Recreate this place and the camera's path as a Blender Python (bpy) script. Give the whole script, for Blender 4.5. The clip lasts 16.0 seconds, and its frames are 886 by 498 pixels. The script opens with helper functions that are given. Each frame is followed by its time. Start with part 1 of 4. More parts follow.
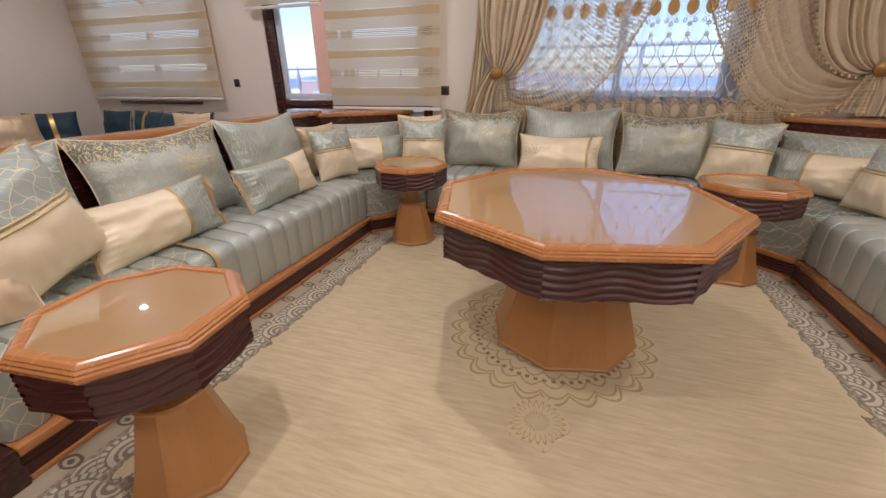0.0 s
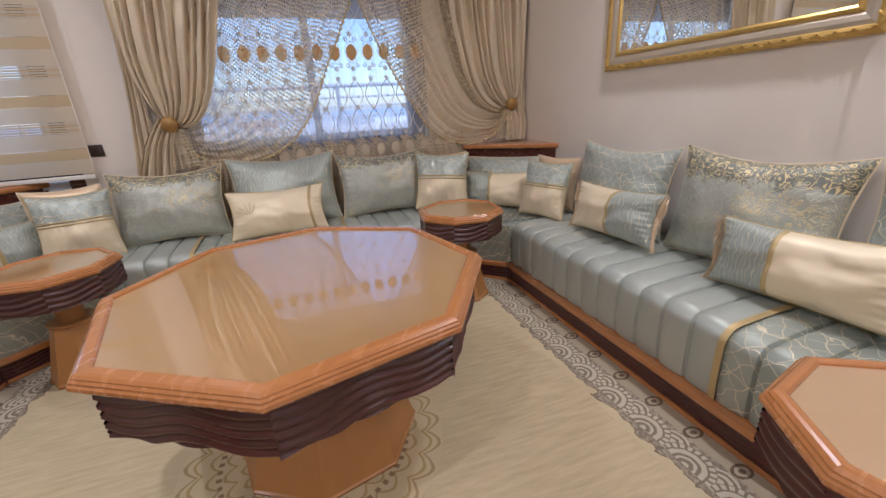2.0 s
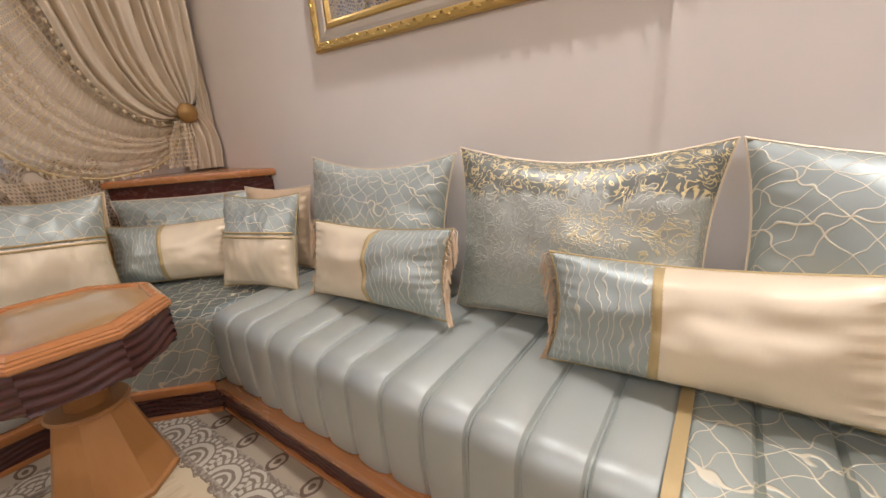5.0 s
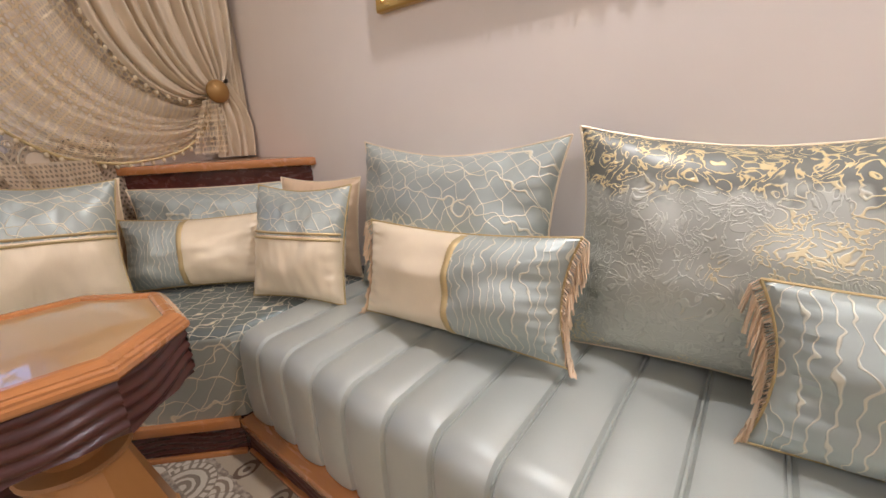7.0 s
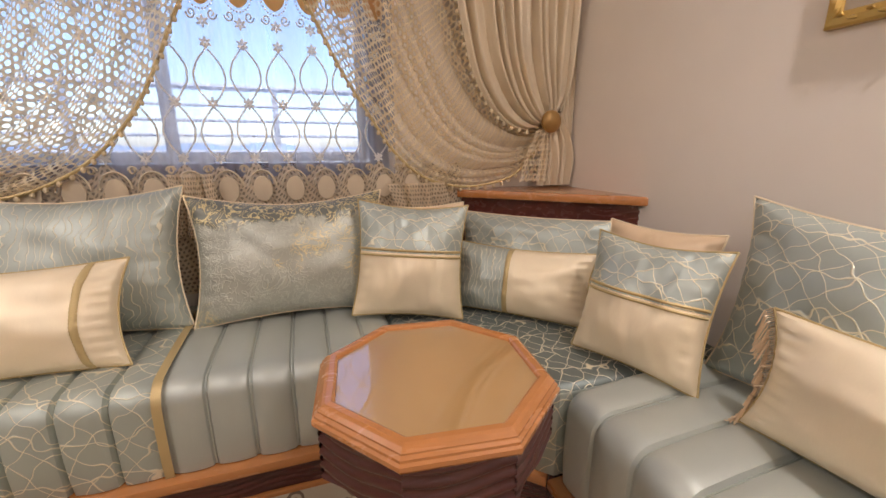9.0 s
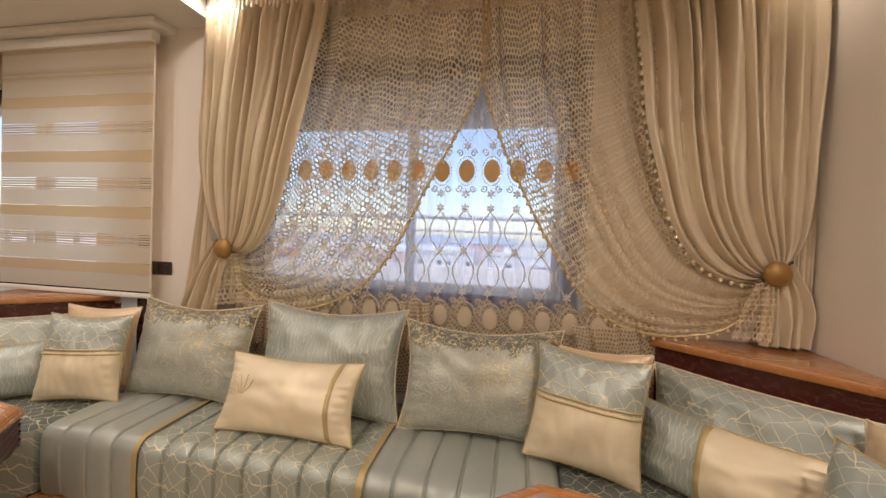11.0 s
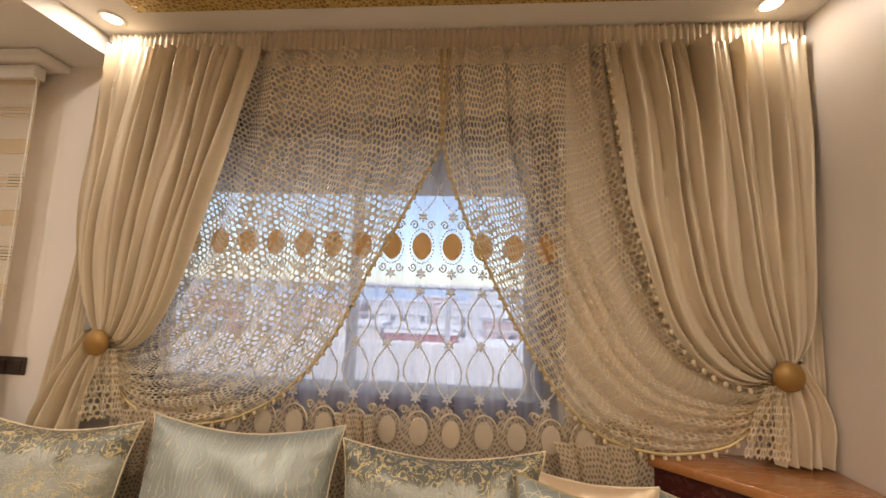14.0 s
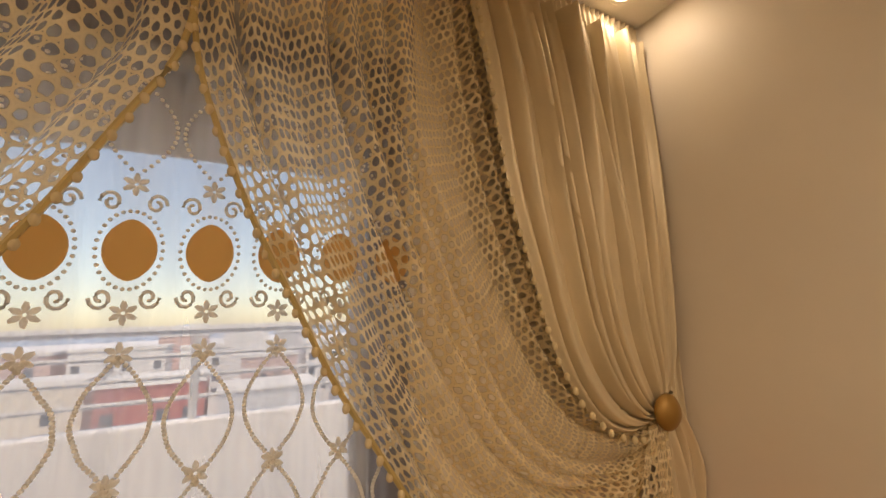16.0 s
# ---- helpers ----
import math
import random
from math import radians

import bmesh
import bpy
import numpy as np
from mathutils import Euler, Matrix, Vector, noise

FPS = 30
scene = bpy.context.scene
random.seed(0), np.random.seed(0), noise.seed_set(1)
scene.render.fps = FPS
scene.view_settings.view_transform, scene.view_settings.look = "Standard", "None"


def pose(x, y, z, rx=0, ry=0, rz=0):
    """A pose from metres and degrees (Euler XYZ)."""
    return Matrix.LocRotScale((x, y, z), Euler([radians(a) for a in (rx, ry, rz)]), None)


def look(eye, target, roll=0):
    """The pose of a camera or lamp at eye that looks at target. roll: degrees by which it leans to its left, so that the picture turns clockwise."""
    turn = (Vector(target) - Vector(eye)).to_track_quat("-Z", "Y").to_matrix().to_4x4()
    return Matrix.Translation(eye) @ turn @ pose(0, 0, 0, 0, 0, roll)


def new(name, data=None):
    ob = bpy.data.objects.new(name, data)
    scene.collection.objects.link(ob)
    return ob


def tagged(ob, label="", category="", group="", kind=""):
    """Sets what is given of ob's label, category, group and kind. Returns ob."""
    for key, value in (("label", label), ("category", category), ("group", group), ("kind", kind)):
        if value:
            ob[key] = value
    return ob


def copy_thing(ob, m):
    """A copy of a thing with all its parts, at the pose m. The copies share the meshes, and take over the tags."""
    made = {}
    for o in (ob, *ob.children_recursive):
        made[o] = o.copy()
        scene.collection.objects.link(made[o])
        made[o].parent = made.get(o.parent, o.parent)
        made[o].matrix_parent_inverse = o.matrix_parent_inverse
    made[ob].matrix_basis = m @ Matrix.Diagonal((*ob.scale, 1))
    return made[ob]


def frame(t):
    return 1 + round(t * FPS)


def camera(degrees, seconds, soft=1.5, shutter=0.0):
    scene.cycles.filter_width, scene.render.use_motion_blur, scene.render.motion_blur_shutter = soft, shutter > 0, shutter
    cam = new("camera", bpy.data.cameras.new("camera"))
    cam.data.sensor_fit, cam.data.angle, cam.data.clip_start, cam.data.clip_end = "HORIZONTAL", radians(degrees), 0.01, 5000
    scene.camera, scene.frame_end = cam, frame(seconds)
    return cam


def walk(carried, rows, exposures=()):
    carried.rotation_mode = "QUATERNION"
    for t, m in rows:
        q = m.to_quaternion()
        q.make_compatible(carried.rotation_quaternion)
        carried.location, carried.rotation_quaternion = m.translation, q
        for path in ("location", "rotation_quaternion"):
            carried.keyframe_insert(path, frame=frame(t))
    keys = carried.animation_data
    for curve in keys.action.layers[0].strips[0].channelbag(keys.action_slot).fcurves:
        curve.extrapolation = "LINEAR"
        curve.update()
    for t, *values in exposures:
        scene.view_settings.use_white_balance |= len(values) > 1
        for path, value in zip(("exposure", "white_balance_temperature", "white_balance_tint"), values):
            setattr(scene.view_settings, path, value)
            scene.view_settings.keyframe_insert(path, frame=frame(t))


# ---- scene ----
cam = camera(96.3, 16.0)
PATH = [
    (0, (1.214, 1.438, 1.248), (0.647, 3.189, 0.466), -0.4),
    (0.5, (1.202, 1.522, 1.267), (0.821, 3.324, 0.486), -0.7),
    (1, (1.179, 1.622, 1.268), (1.064, 3.472, 0.518), -1.6),
    (1.5, (1.248, 1.734, 1.318), (1.464, 3.582, 0.583), -2.8),
    (2, (1.331, 1.854, 1.316), (1.925, 3.641, 0.642), -3.4),
    (2.5, (1.454, 2.007, 1.305), (2.404, 3.654, 0.686), -4.3),
    (3, (1.56, 2.189, 1.301), (2.798, 3.64, 0.7), -4.9),
    (3.5, (1.685, 2.358, 1.251), (3.105, 3.63, 0.649), -4.9),
    (4, (1.825, 2.495, 1.21), (3.342, 3.654, 0.614), -4.7),
    (4.2, (1.878, 2.537, 1.195), (3.413, 3.672, 0.6), -4.6),
    (6.3, (2.327, 2.983, 1.035), (3.868, 4.129, 0.477), -3.3),
    (6.5, (2.288, 3.012, 1.043), (3.835, 4.149, 0.482), -3.1),
    (7, (2.255, 3.126, 1.05), (3.749, 4.332, 0.488), -2.8),
    (7.5, (2.226, 3.244, 1.037), (3.606, 4.585, 0.491), -2.5),
    (8, (2.177, 3.37, 1.051), (3.377, 4.882, 0.53), -1.5),
    (8.5, (2.118, 3.479, 1.109), (3.058, 5.171, 0.604), -0.8),
    (9, (2.038, 3.519, 1.167), (2.669, 5.353, 0.68), -0.0),
    (9.5, (1.965, 3.496, 1.243), (2.281, 5.421, 0.8), 0.5),
    (10, (1.947, 3.458, 1.324), (1.98, 5.425, 0.968), 1.0),
    (10.2, (1.962, 3.431, 1.35), (1.887, 5.407, 1.051), 1.1),
    (12.3, (2.378, 3.334, 1.439), (1.846, 5.253, 1.634), 3.7),
    (12.5, (2.363, 3.367, 1.455), (1.842, 5.288, 1.649), 3.6),
    (13, (2.267, 3.476, 1.508), (1.821, 5.416, 1.7), 3.3),
    (13.5, (2.158, 3.587, 1.553), (1.836, 5.551, 1.756), 2.8),
    (14, (2.078, 3.73, 1.564), (1.913, 5.71, 1.791), 2.1),
    (14.5, (2.021, 3.925, 1.612), (2.08, 5.906, 1.882), 1.4),
    (15, (1.968, 4.141, 1.641), (2.312, 6.088, 1.944), 0.4),
    (15.5, (1.97, 4.379, 1.673), (2.621, 6.242, 1.994), -0.5),
    (16, (2.023, 4.502, 1.612), (2.946, 6.239, 1.972), -2.2),
]
EXPOSURES = [(0.0, 0.83, 5550, 17), (2.5, 0.80, 5150, 16), (4.0, 0.95, 5450, 16), (6.5, 1.25, 5400, 18), (9.0, 1.13, 5850, 18), (10.2, 0.95, 6300, 15), (12.5, 0.90, 6300, 16), (14.0, 0.93, 6500, 15), (15.0, 0.86, 7450, 15), (16.0, 0.65, 8700, 15)]
walk(cam, [(t, look(eye, target, roll)) for t, eye, target, roll in PATH], EXPOSURES)

# ---- world and sun ----
world = bpy.data.worlds.new("sky")
scene.world = world
world.use_nodes = True
wn = world.node_tree
sky = wn.nodes.new("ShaderNodeTexSky")
sky.sky_type, sky.sun_disc = "NISHITA", False
sky.sun_elevation, sky.sun_rotation = radians(66), radians(200)
wn.links.new(sky.outputs[0], wn.nodes["Background"].inputs[0])
wn.nodes["Background"].inputs[1].default_value = 0.15
sun = new("sun", bpy.data.lights.new("sun", "SUN"))
sun.data.energy, sun.data.angle, sun.data.color = 1.6, radians(0.5), (1, 0.95, 0.87)
sun.rotation_euler = (radians(24), 0, radians(-20))

LAMP_WATT, LAMP_COLOR = 8.4, (1, .90, .78)

# plan, metres
XR, YB, XL, YF, CEIL = 3.43, 5.50, -5.05, -1.2, 2.76
SX0, SX1, SY = -0.40, 2.69, 4.76      # sofa plinth fronts
CUT = 0.36                            # diagonal corner
SEAT, TRIM = 0.472, 0.15


# ---- materials ----
def mat(name, color=(.8, .8, .8), rough=.5, metal=0.0, **kw):
    m = bpy.data.materials.new(name)
    m.use_nodes = True
    b = m.node_tree.nodes["Principled BSDF"]
    b.inputs["Base Color"].default_value = (*color, 1)
    b.inputs["Roughness"].default_value = rough
    b.inputs["Metallic"].default_value = metal
    for k, v in kw.items():
        b.inputs[k.replace("_", " ")].default_value = v
    return m


class Net:
    """Short hand for a material's node tree."""

    def __init__(self, m):
        self.t = m.node_tree
        self.b = self.t.nodes["Principled BSDF"]

    def node(self, kind, **kw):
        n = self.t.nodes.new("ShaderNode" + kind)
        for k, v in kw.items():
            if k in n.inputs:
                n.inputs[k].default_value = v
            elif k == "operation":
                n.operation = v
            elif k == "feature":
                n.feature = v
            elif k == "data_type":
                n.data_type = v
            elif k == "blend_type":
                n.blend_type = v
        return n

    def link(self, a, b):
        self.t.links.new(a, b)

    def coords(self, scale=(1, 1, 1), kind="Object", rot=(0, 0, 0)):
        c = self.node("TexCoord")
        mp = self.node("Mapping")
        mp.inputs["Scale"].default_value = scale
        mp.inputs["Rotation"].default_value = rot
        self.link(c.outputs[kind], mp.inputs[0])
        return mp.outputs[0]

    def noise(self, co, scale, detail=3.0, rough=.55, dist=0.0):
        n = self.node("TexNoise", Scale=scale, Detail=detail, Roughness=rough, Distortion=dist)
        self.link(co, n.inputs["Vector"])
        return n

    def ramp(self, fac, stops, interp="LINEAR"):
        r = self.node("ValToRGB")
        e = r.color_ramp.elements
        r.color_ramp.interpolation = interp
        while len(e) < len(stops):
            e.new(0.5)
        for k, (p, c) in enumerate(stops):
            e[k].position = p
            e[k].color = (*c, 1) if len(c) == 3 else c
        self.link(fac, r.inputs[0])
        return r.outputs[0]

    def mix(self, fac, a, b, blend="MIX"):
        m = self.node("Mix", data_type="RGBA", blend_type=blend)
        for sock, v in ((m.inputs[0], fac), (m.inputs[6], a), (m.inputs[7], b)):
            if isinstance(v, (int, float)):
                sock.default_value = v
            elif isinstance(v, tuple):
                sock.default_value = (*v, 1)
            else:
                self.link(v, sock)
        return m.outputs[2]

    def math(self, op, a, b=0.0):
        m = self.node("Math", operation=op)
        for sock, v in ((m.inputs[0], a), (m.inputs[1], b)):
            if isinstance(v, (int, float)):
                sock.default_value = v
            else:
                self.link(v, sock)
        return m.outputs[0]

    def bump(self, height, strength=.3, dist=.01):
        n = self.node("Bump", Strength=strength, Distance=dist)
        self.link(height, n.inputs["Height"])
        self.link(n.outputs[0], self.b.inputs["Normal"])

    def color(self, c):
        self.link(c, self.b.inputs["Base Color"])

    def rough(self, c):
        self.link(c, self.b.inputs["Roughness"])


def plaster(name, color, amount=.05, gloss=.42, vary=.35):
    m = mat(name, color, .6)
    n = Net(m)
    co = n.coords()
    a = n.noise(co, 1.3, 4)
    b = n.noise(co, 90, 3)
    dark = tuple(v * (1 - amount) for v in color)
    n.color(n.mix(n.ramp(a.outputs[0], [(.35, (0, 0, 0)), (.65, (1, 1, 1))]), dark, color))
    n.rough(n.math("ADD", n.math("MULTIPLY", n.noise(co, 2.4, 4, .6, .5).outputs[0], vary), gloss))
    n.bump(b.outputs[0], .06, .004)
    return m


def wood(name, dark, light, rough=.3, coat=.3, axis=0):
    m = mat(name, light, rough)
    m.node_tree.nodes["Principled BSDF"].inputs["Coat Weight"].default_value = coat
    m.node_tree.nodes["Principled BSDF"].inputs["Coat Roughness"].default_value = .12
    n = Net(m)
    s = [14, 14, 14]
    s[axis] = 1.6
    co = n.coords(tuple(s))
    a = n.noise(co, 2.2, 6, .62, .6)
    b = n.noise(n.coords(), 1.5, 2)
    c = n.mix(n.ramp(a.outputs[0], [(.3, (0, 0, 0)), (.7, (1, 1, 1))]), dark, light)
    n.color(n.mix(.25, c, n.mix(b.outputs[0], dark, light)))
    n.rough(n.math("ADD", n.math("MULTIPLY", a.outputs[0], .18), rough - .09))
    n.bump(a.outputs[0], .03, .002)
    return m


def satin(name, color, sheen=.5, rough=.38, pattern=None, thread=(.66, .61, .45), scale=1.0, metal=.38):
    """Woven satin with an optional embroidered pattern."""
    m = mat(name, color, rough, metal)
    n = Net(m)
    n.b.inputs["Sheen Weight"].default_value = sheen * .22
    n.b.inputs["Specular IOR Level"].default_value = .6
    n.b.inputs["Sheen Roughness"].default_value = .35
    co = n.coords()
    weave = n.noise(n.coords((260, 260, 40)), 1.0, 2)
    crease = n.noise(co, 7, 4, .5, .5)
    soft = n.noise(co, 3.0, 3)
    lo = tuple(v * .82 for v in color)
    hi = tuple(min(1, v * 1.12) for v in color)
    base = n.mix(soft.outputs[0], lo, hi)
    base = n.mix(n.math("MULTIPLY", weave.outputs[0], .3), base, lo)
    n.rough(n.math("ADD", n.math("MULTIPLY", crease.outputs[0], .16), rough - .08))
    if pattern is None:
        n.color(base)
        n.bump(n.math("ADD", n.math("MULTIPLY", weave.outputs[0], .12), crease.outputs[0]), .12, .008)
        return m
    warp = n.noise(co, 7 * scale, 2)
    off = n.node("VectorMath", operation="SCALE")
    n.link(warp.outputs["Color"], off.inputs[0])
    off.inputs["Scale"].default_value = .10 / scale
    add = n.node("VectorMath", operation="ADD")
    n.link(co, add.inputs[0])
    n.link(off.outputs[0], add.inputs[1])
    gold = n.mix(n.noise(co, 6, 2).outputs[0], thread, tuple(min(1, v * 1.35) for v in thread))
    if pattern == "net":
        # two families of wavy cords that cross
        mask = 0.0
        for k, (dx, dy, step) in enumerate(((1.0, .75, .078), (1.0, -.95, .092), (.15, 1.0, .150))):
            wv = n.noise(co, 11 * scale, 1)
            sh = n.node("VectorMath", operation="ADD")
            n.link(co, sh.inputs[0])
            sh.inputs[1].default_value = (3.7 * k, 1.9 * k, 5.3 * k)
            n.link(sh.outputs[0], wv.inputs["Vector"])
            dot = n.node("VectorMath", operation="DOT_PRODUCT")
            n.link(co, dot.inputs[0])
            dot.inputs[1].default_value = (dx, dy, dy)
            ph = n.math("ADD", n.math("MULTIPLY", dot.outputs["Value"], scale / step), n.math("MULTIPLY", wv.outputs[0], 1.15))
            far = n.math("ABSOLUTE", n.math("SUBTRACT", n.math("FRACT", ph), .5))
            line = n.ramp(far, [(.015, (1, 1, 1)), (.034, (0, 0, 0))])
            mask = n.math("MAXIMUM", mask, line)
    elif pattern == "waves":
        w = n.node("TexWave", Scale=15 * scale, Distortion=5.5)
        w.inputs["Detail"].default_value = 1.0
        w.inputs["Detail Scale"].default_value = 1.6
        w.wave_profile = "SIN"
        n.link(add.outputs[0], w.inputs["Vector"])
        mask = n.ramp(w.outputs["Fac"], [(.925, (0, 0, 0)), (.985, (1, 1, 1))])
    else:
        # a dark band of bold gold scrolls along the top, silvery leaves below
        sep = n.node("SeparateXYZ")
        n.link(co, sep.inputs[0])
        edge = n.math("ADD", sep.outputs[2], n.math("MULTIPLY", n.math("SUBTRACT", n.noise(co, 11, 3).outputs[0], .5), .20))
        top = n.ramp(edge, [(.125, (0, 0, 0)), (.15, (1, 1, 1))])
        base = n.mix(top, base, tuple(v * .40 for v in color))
        a = n.noise(add.outputs[0], 21 * scale, 1, .5, 2.4)
        band = n.math("ABSOLUTE", n.math("SUBTRACT", a.outputs[0], .5))
        mask = n.ramp(band, [(.026, (1, 1, 1)), (.054, (0, 0, 0))])
        spots = n.ramp(n.noise(co, 5.5, 2).outputs[0], [(.52, (0, 0, 0)), (.60, (1, 1, 1))])
        warm = n.math("MAXIMUM", top, n.math("MULTIPLY", spots, .75))
        gold = n.mix(warm, tuple(min(1, v * 1.10) for v in color), gold)
    n.color(n.mix(mask, base, gold))
    h = n.math("ADD", n.math("MULTIPLY", mask, .7), n.math("MULTIPLY", crease.outputs[0], .35))
    n.bump(h, .45, .008)
    return m


M_WALL = plaster("cream_plaster", (.84, .76, .665), .07, .26)
M_CEIL = plaster("ceiling_paint", (.82, .77, .69), .03)
M_OAK = wood("honey_wood", (.43, .170, .048), (.50, .205, .060), .26, .6)
M_OAKY = wood("honey_wood_long", (.43, .170, .048), (.50, .205, .060), .26, .6, 1)
# lighter copy of the mahogany, the light on the cabinet fronts in its colour
M_LITCAB = wood("lit_cabinet_mahogany", (.060, .013, .009), (.12, .027, .018), .26, .5)
M_KNOB = mat("old_gold", (.36, .20, .055), .42, .45)
M_PED = wood("pedestal_veneer", (.42, .195, .055), (.47, .22, .065), .42, .15, 2)
M_TOP = plaster("table_veneer", (.52, .295, .105), .12, .28, .02)
M_TOP.node_tree.nodes["Bump"].inputs["Strength"].default_value = 0.0
M_TOP.node_tree.nodes["Principled BSDF"].inputs["Roughness"].default_value = .3
M_TOP.node_tree.nodes["Principled BSDF"].inputs["Coat Weight"].default_value = 1.0
M_TOP.node_tree.nodes["Principled BSDF"].inputs["Coat Roughness"].default_value = .02
M_TOP.node_tree.nodes["Principled BSDF"].inputs["Coat IOR"].default_value = 3.5
M_DARK = wood("mahogany", (.030, .008, .007), (.075, .018, .014), .26, .5)
M_DARKY = wood("mahogany_long", (.030, .008, .007), (.075, .018, .014), .26, .5, 1)
M_CARV = wood("carved_mahogany", (.040, .009, .007), (.092, .021, .015), .34, .3)
SAGE = (.43, .465, .41)
M_SEAT = satin("sage_satin", (.46, .48, .42), .7, .45, metal=.34)
M_NET = satin("sage_net_embroidery", SAGE, .6, .45, "net", scale=1.2)
# corner seat top: net satin darkened in colour where it catches no sheen
M_NETSHADE = satin("shaded_sage_net", (.17, .195, .175), .4, .42, "net", scale=1.25)
M_SEATNET = satin("sage_seat_embroidery", (.42, .45, .385), .5, .46, "net", scale=1.0)
M_WAVE = satin("sage_wave_embroidery", SAGE, .6, .44, "waves", (.58, .55, .42))
M_DAM = satin("sage_damask", (.49, .495, .415), .5, .42, "damask", (.62, .51, .26))
M_CREAM = satin("cream_satin", (.87, .73, .50), .6, .46, metal=.20)
M_PEACH = satin("peach_satin", (.76, .57, .36), .5, .4, metal=.3)
M_BRAID = satin("gold_braid", (.56, .42, .19), .3, .5, metal=.4)
M_NAVY = satin("navy_velvet", (.012, .045, .075), .3, .6, metal=.1)
M_GOLD = mat("gilt", (.62, .42, .12), .32, .75)
M_SILV = mat("silver_gilt", (.60, .52, .40), .35, .6)
M_SWITCH = mat("brown_switch", (.045, .028, .022), .4)
M_WHITE = mat("white_aluminium", (.72, .76, .82), .35)
M_MIRROR = mat("mirror_silver", (.92, .92, .90), .02, 1.0)
M_GLASS = mat("window_glass", (1, 1, 1), 0.0, 0.0, Transmission_Weight=1.0, IOR=1.05)
M_DRAPE = satin("drape_satin", (.70, .585, .41), .4, .42, metal=.25)


def rug_plain():
    m = mat("rug_field", (.62, .52, .36), .9)
    n = Net(m)
    co = n.coords((3, 22, 3))
    a = n.noise(co, 2.0, 5, .6)
    b = n.noise(n.coords(), 2.0, 3)
    c = n.mix(n.ramp(a.outputs[0], [(.3, (0, 0, 0)), (.75, (1, 1, 1))]), (.47, .365, .205), (.68, .555, .35))
    n.color(n.mix(n.math("MULTIPLY", b.outputs[0], .5), c, (.60, .485, .295)))
    n.bump(n.noise(n.coords(), 240, 2).outputs[0], .4, .004)
    return m


def lace(name, color, cell, width, hole, dense=.5, rows=.75):
    """Guipure: linked rings of cord with heavier rows, the holes nearly clear."""
    m = mat(name, color, .7)
    n = Net(m)
    uv = n.coords(kind="UV")
    wob = n.noise(uv, 1.1 / cell, 2)
    off = n.node("VectorMath", operation="SCALE")
    n.link(wob.outputs["Color"], off.inputs[0])
    off.inputs["Scale"].default_value = cell * .5
    add = n.node("VectorMath", operation="ADD")
    n.link(uv, add.inputs[0])
    n.link(off.outputs[0], add.inputs[1])
    sep = n.node("SeparateXYZ")
    n.link(add.outputs[0], sep.inputs[0])
    tall = cell * math.sqrt(3)

    def ring_off(sx, sy, r):
        dx = n.math("MULTIPLY", n.math("SUBTRACT", n.math("FRACT", n.math("ADD", n.math("DIVIDE", sep.outputs[0], cell), sx)), .5), cell)
        dy = n.math("MULTIPLY", n.math("SUBTRACT", n.math("FRACT", n.math("ADD", n.math("DIVIDE", sep.outputs[1], tall), sy)), .5), tall)
        d = n.math("SQRT", n.math("ADD", n.math("MULTIPLY", dx, dx), n.math("MULTIPLY", dy, dy)))
        return n.math("ABSOLUTE", n.math("SUBTRACT", d, cell * r))

    cord = n.math("MINIMUM", ring_off(0, 0, .46), ring_off(.5, .5, .46))
    row = n.math("FRACT", n.math("DIVIDE", sep.outputs[1], tall * rows))
    heavy = n.ramp(row, [(.08, (0, 0, 0)), (.22, (1, 1, 1)), (.52, (1, 1, 1)), (.66, (0, 0, 0))])
    half = n.math("ADD", width * .5, n.math("MULTIPLY", heavy, width * .5 * dense))
    k = n.math("DIVIDE", cord, half)
    a = n.ramp(n.math("MULTIPLY", k, .5), [(.40, (1, 1, 1)), (.62, (hole, hole, hole))])
    tr = n.node("BsdfTranslucent")
    tr.inputs[0].default_value = (*color, 1)
    mx = n.node("MixShader")
    mx.inputs[0].default_value = .45
    cut = n.node("MixShader")
    n.link(n.b.outputs[0], mx.inputs[1])
    n.link(tr.outputs[0], mx.inputs[2])
    n.link(n.node("BsdfTransparent").outputs[0], cut.inputs[1])
    n.link(mx.outputs[0], cut.inputs[2])
    n.link(cut.outputs[0], n.t.nodes["Material Output"].inputs[0])
    n.link(a, cut.inputs[0])
    tone = n.ramp(n.math("MULTIPLY", k, .5), [(0.0, (1, 1, 1)), (.5, (0, 0, 0))])
    pale = n.mix(tone, tuple(c * .82 for c in color), tuple(min(1, c * 1.06) for c in color))
    # open rows tinted darker: shadow behind their thinner mesh, put into the colour
    n.color(n.mix(heavy, tuple(c * f for c, f in zip(color, (.92, .88, .80))), pale))
    n.bump(a, .6, .004)
    return m


def sheer(name, color, alpha):
    """Thin voile: mostly clear, its threads glowing with the light behind."""
    m = mat(name, color, .8)
    n = Net(m)
    k = n.noise(n.coords((14, 14, 1.5)), 1.0, 2)
    tr = n.node("BsdfTranslucent")
    tr.inputs[0].default_value = (*color, 1)
    mx = n.node("MixShader")
    mx.inputs[0].default_value = .6
    cut = n.node("MixShader")
    n.link(n.b.outputs[0], mx.inputs[1])
    n.link(tr.outputs[0], mx.inputs[2])
    n.link(n.node("BsdfTransparent").outputs[0], cut.inputs[1])
    n.link(mx.outputs[0], cut.inputs[2])
    n.link(n.math("MULTIPLY", k.outputs[0], alpha * 2), cut.inputs[0])
    n.link(cut.outputs[0], n.t.nodes["Material Output"].inputs[0])
    return m


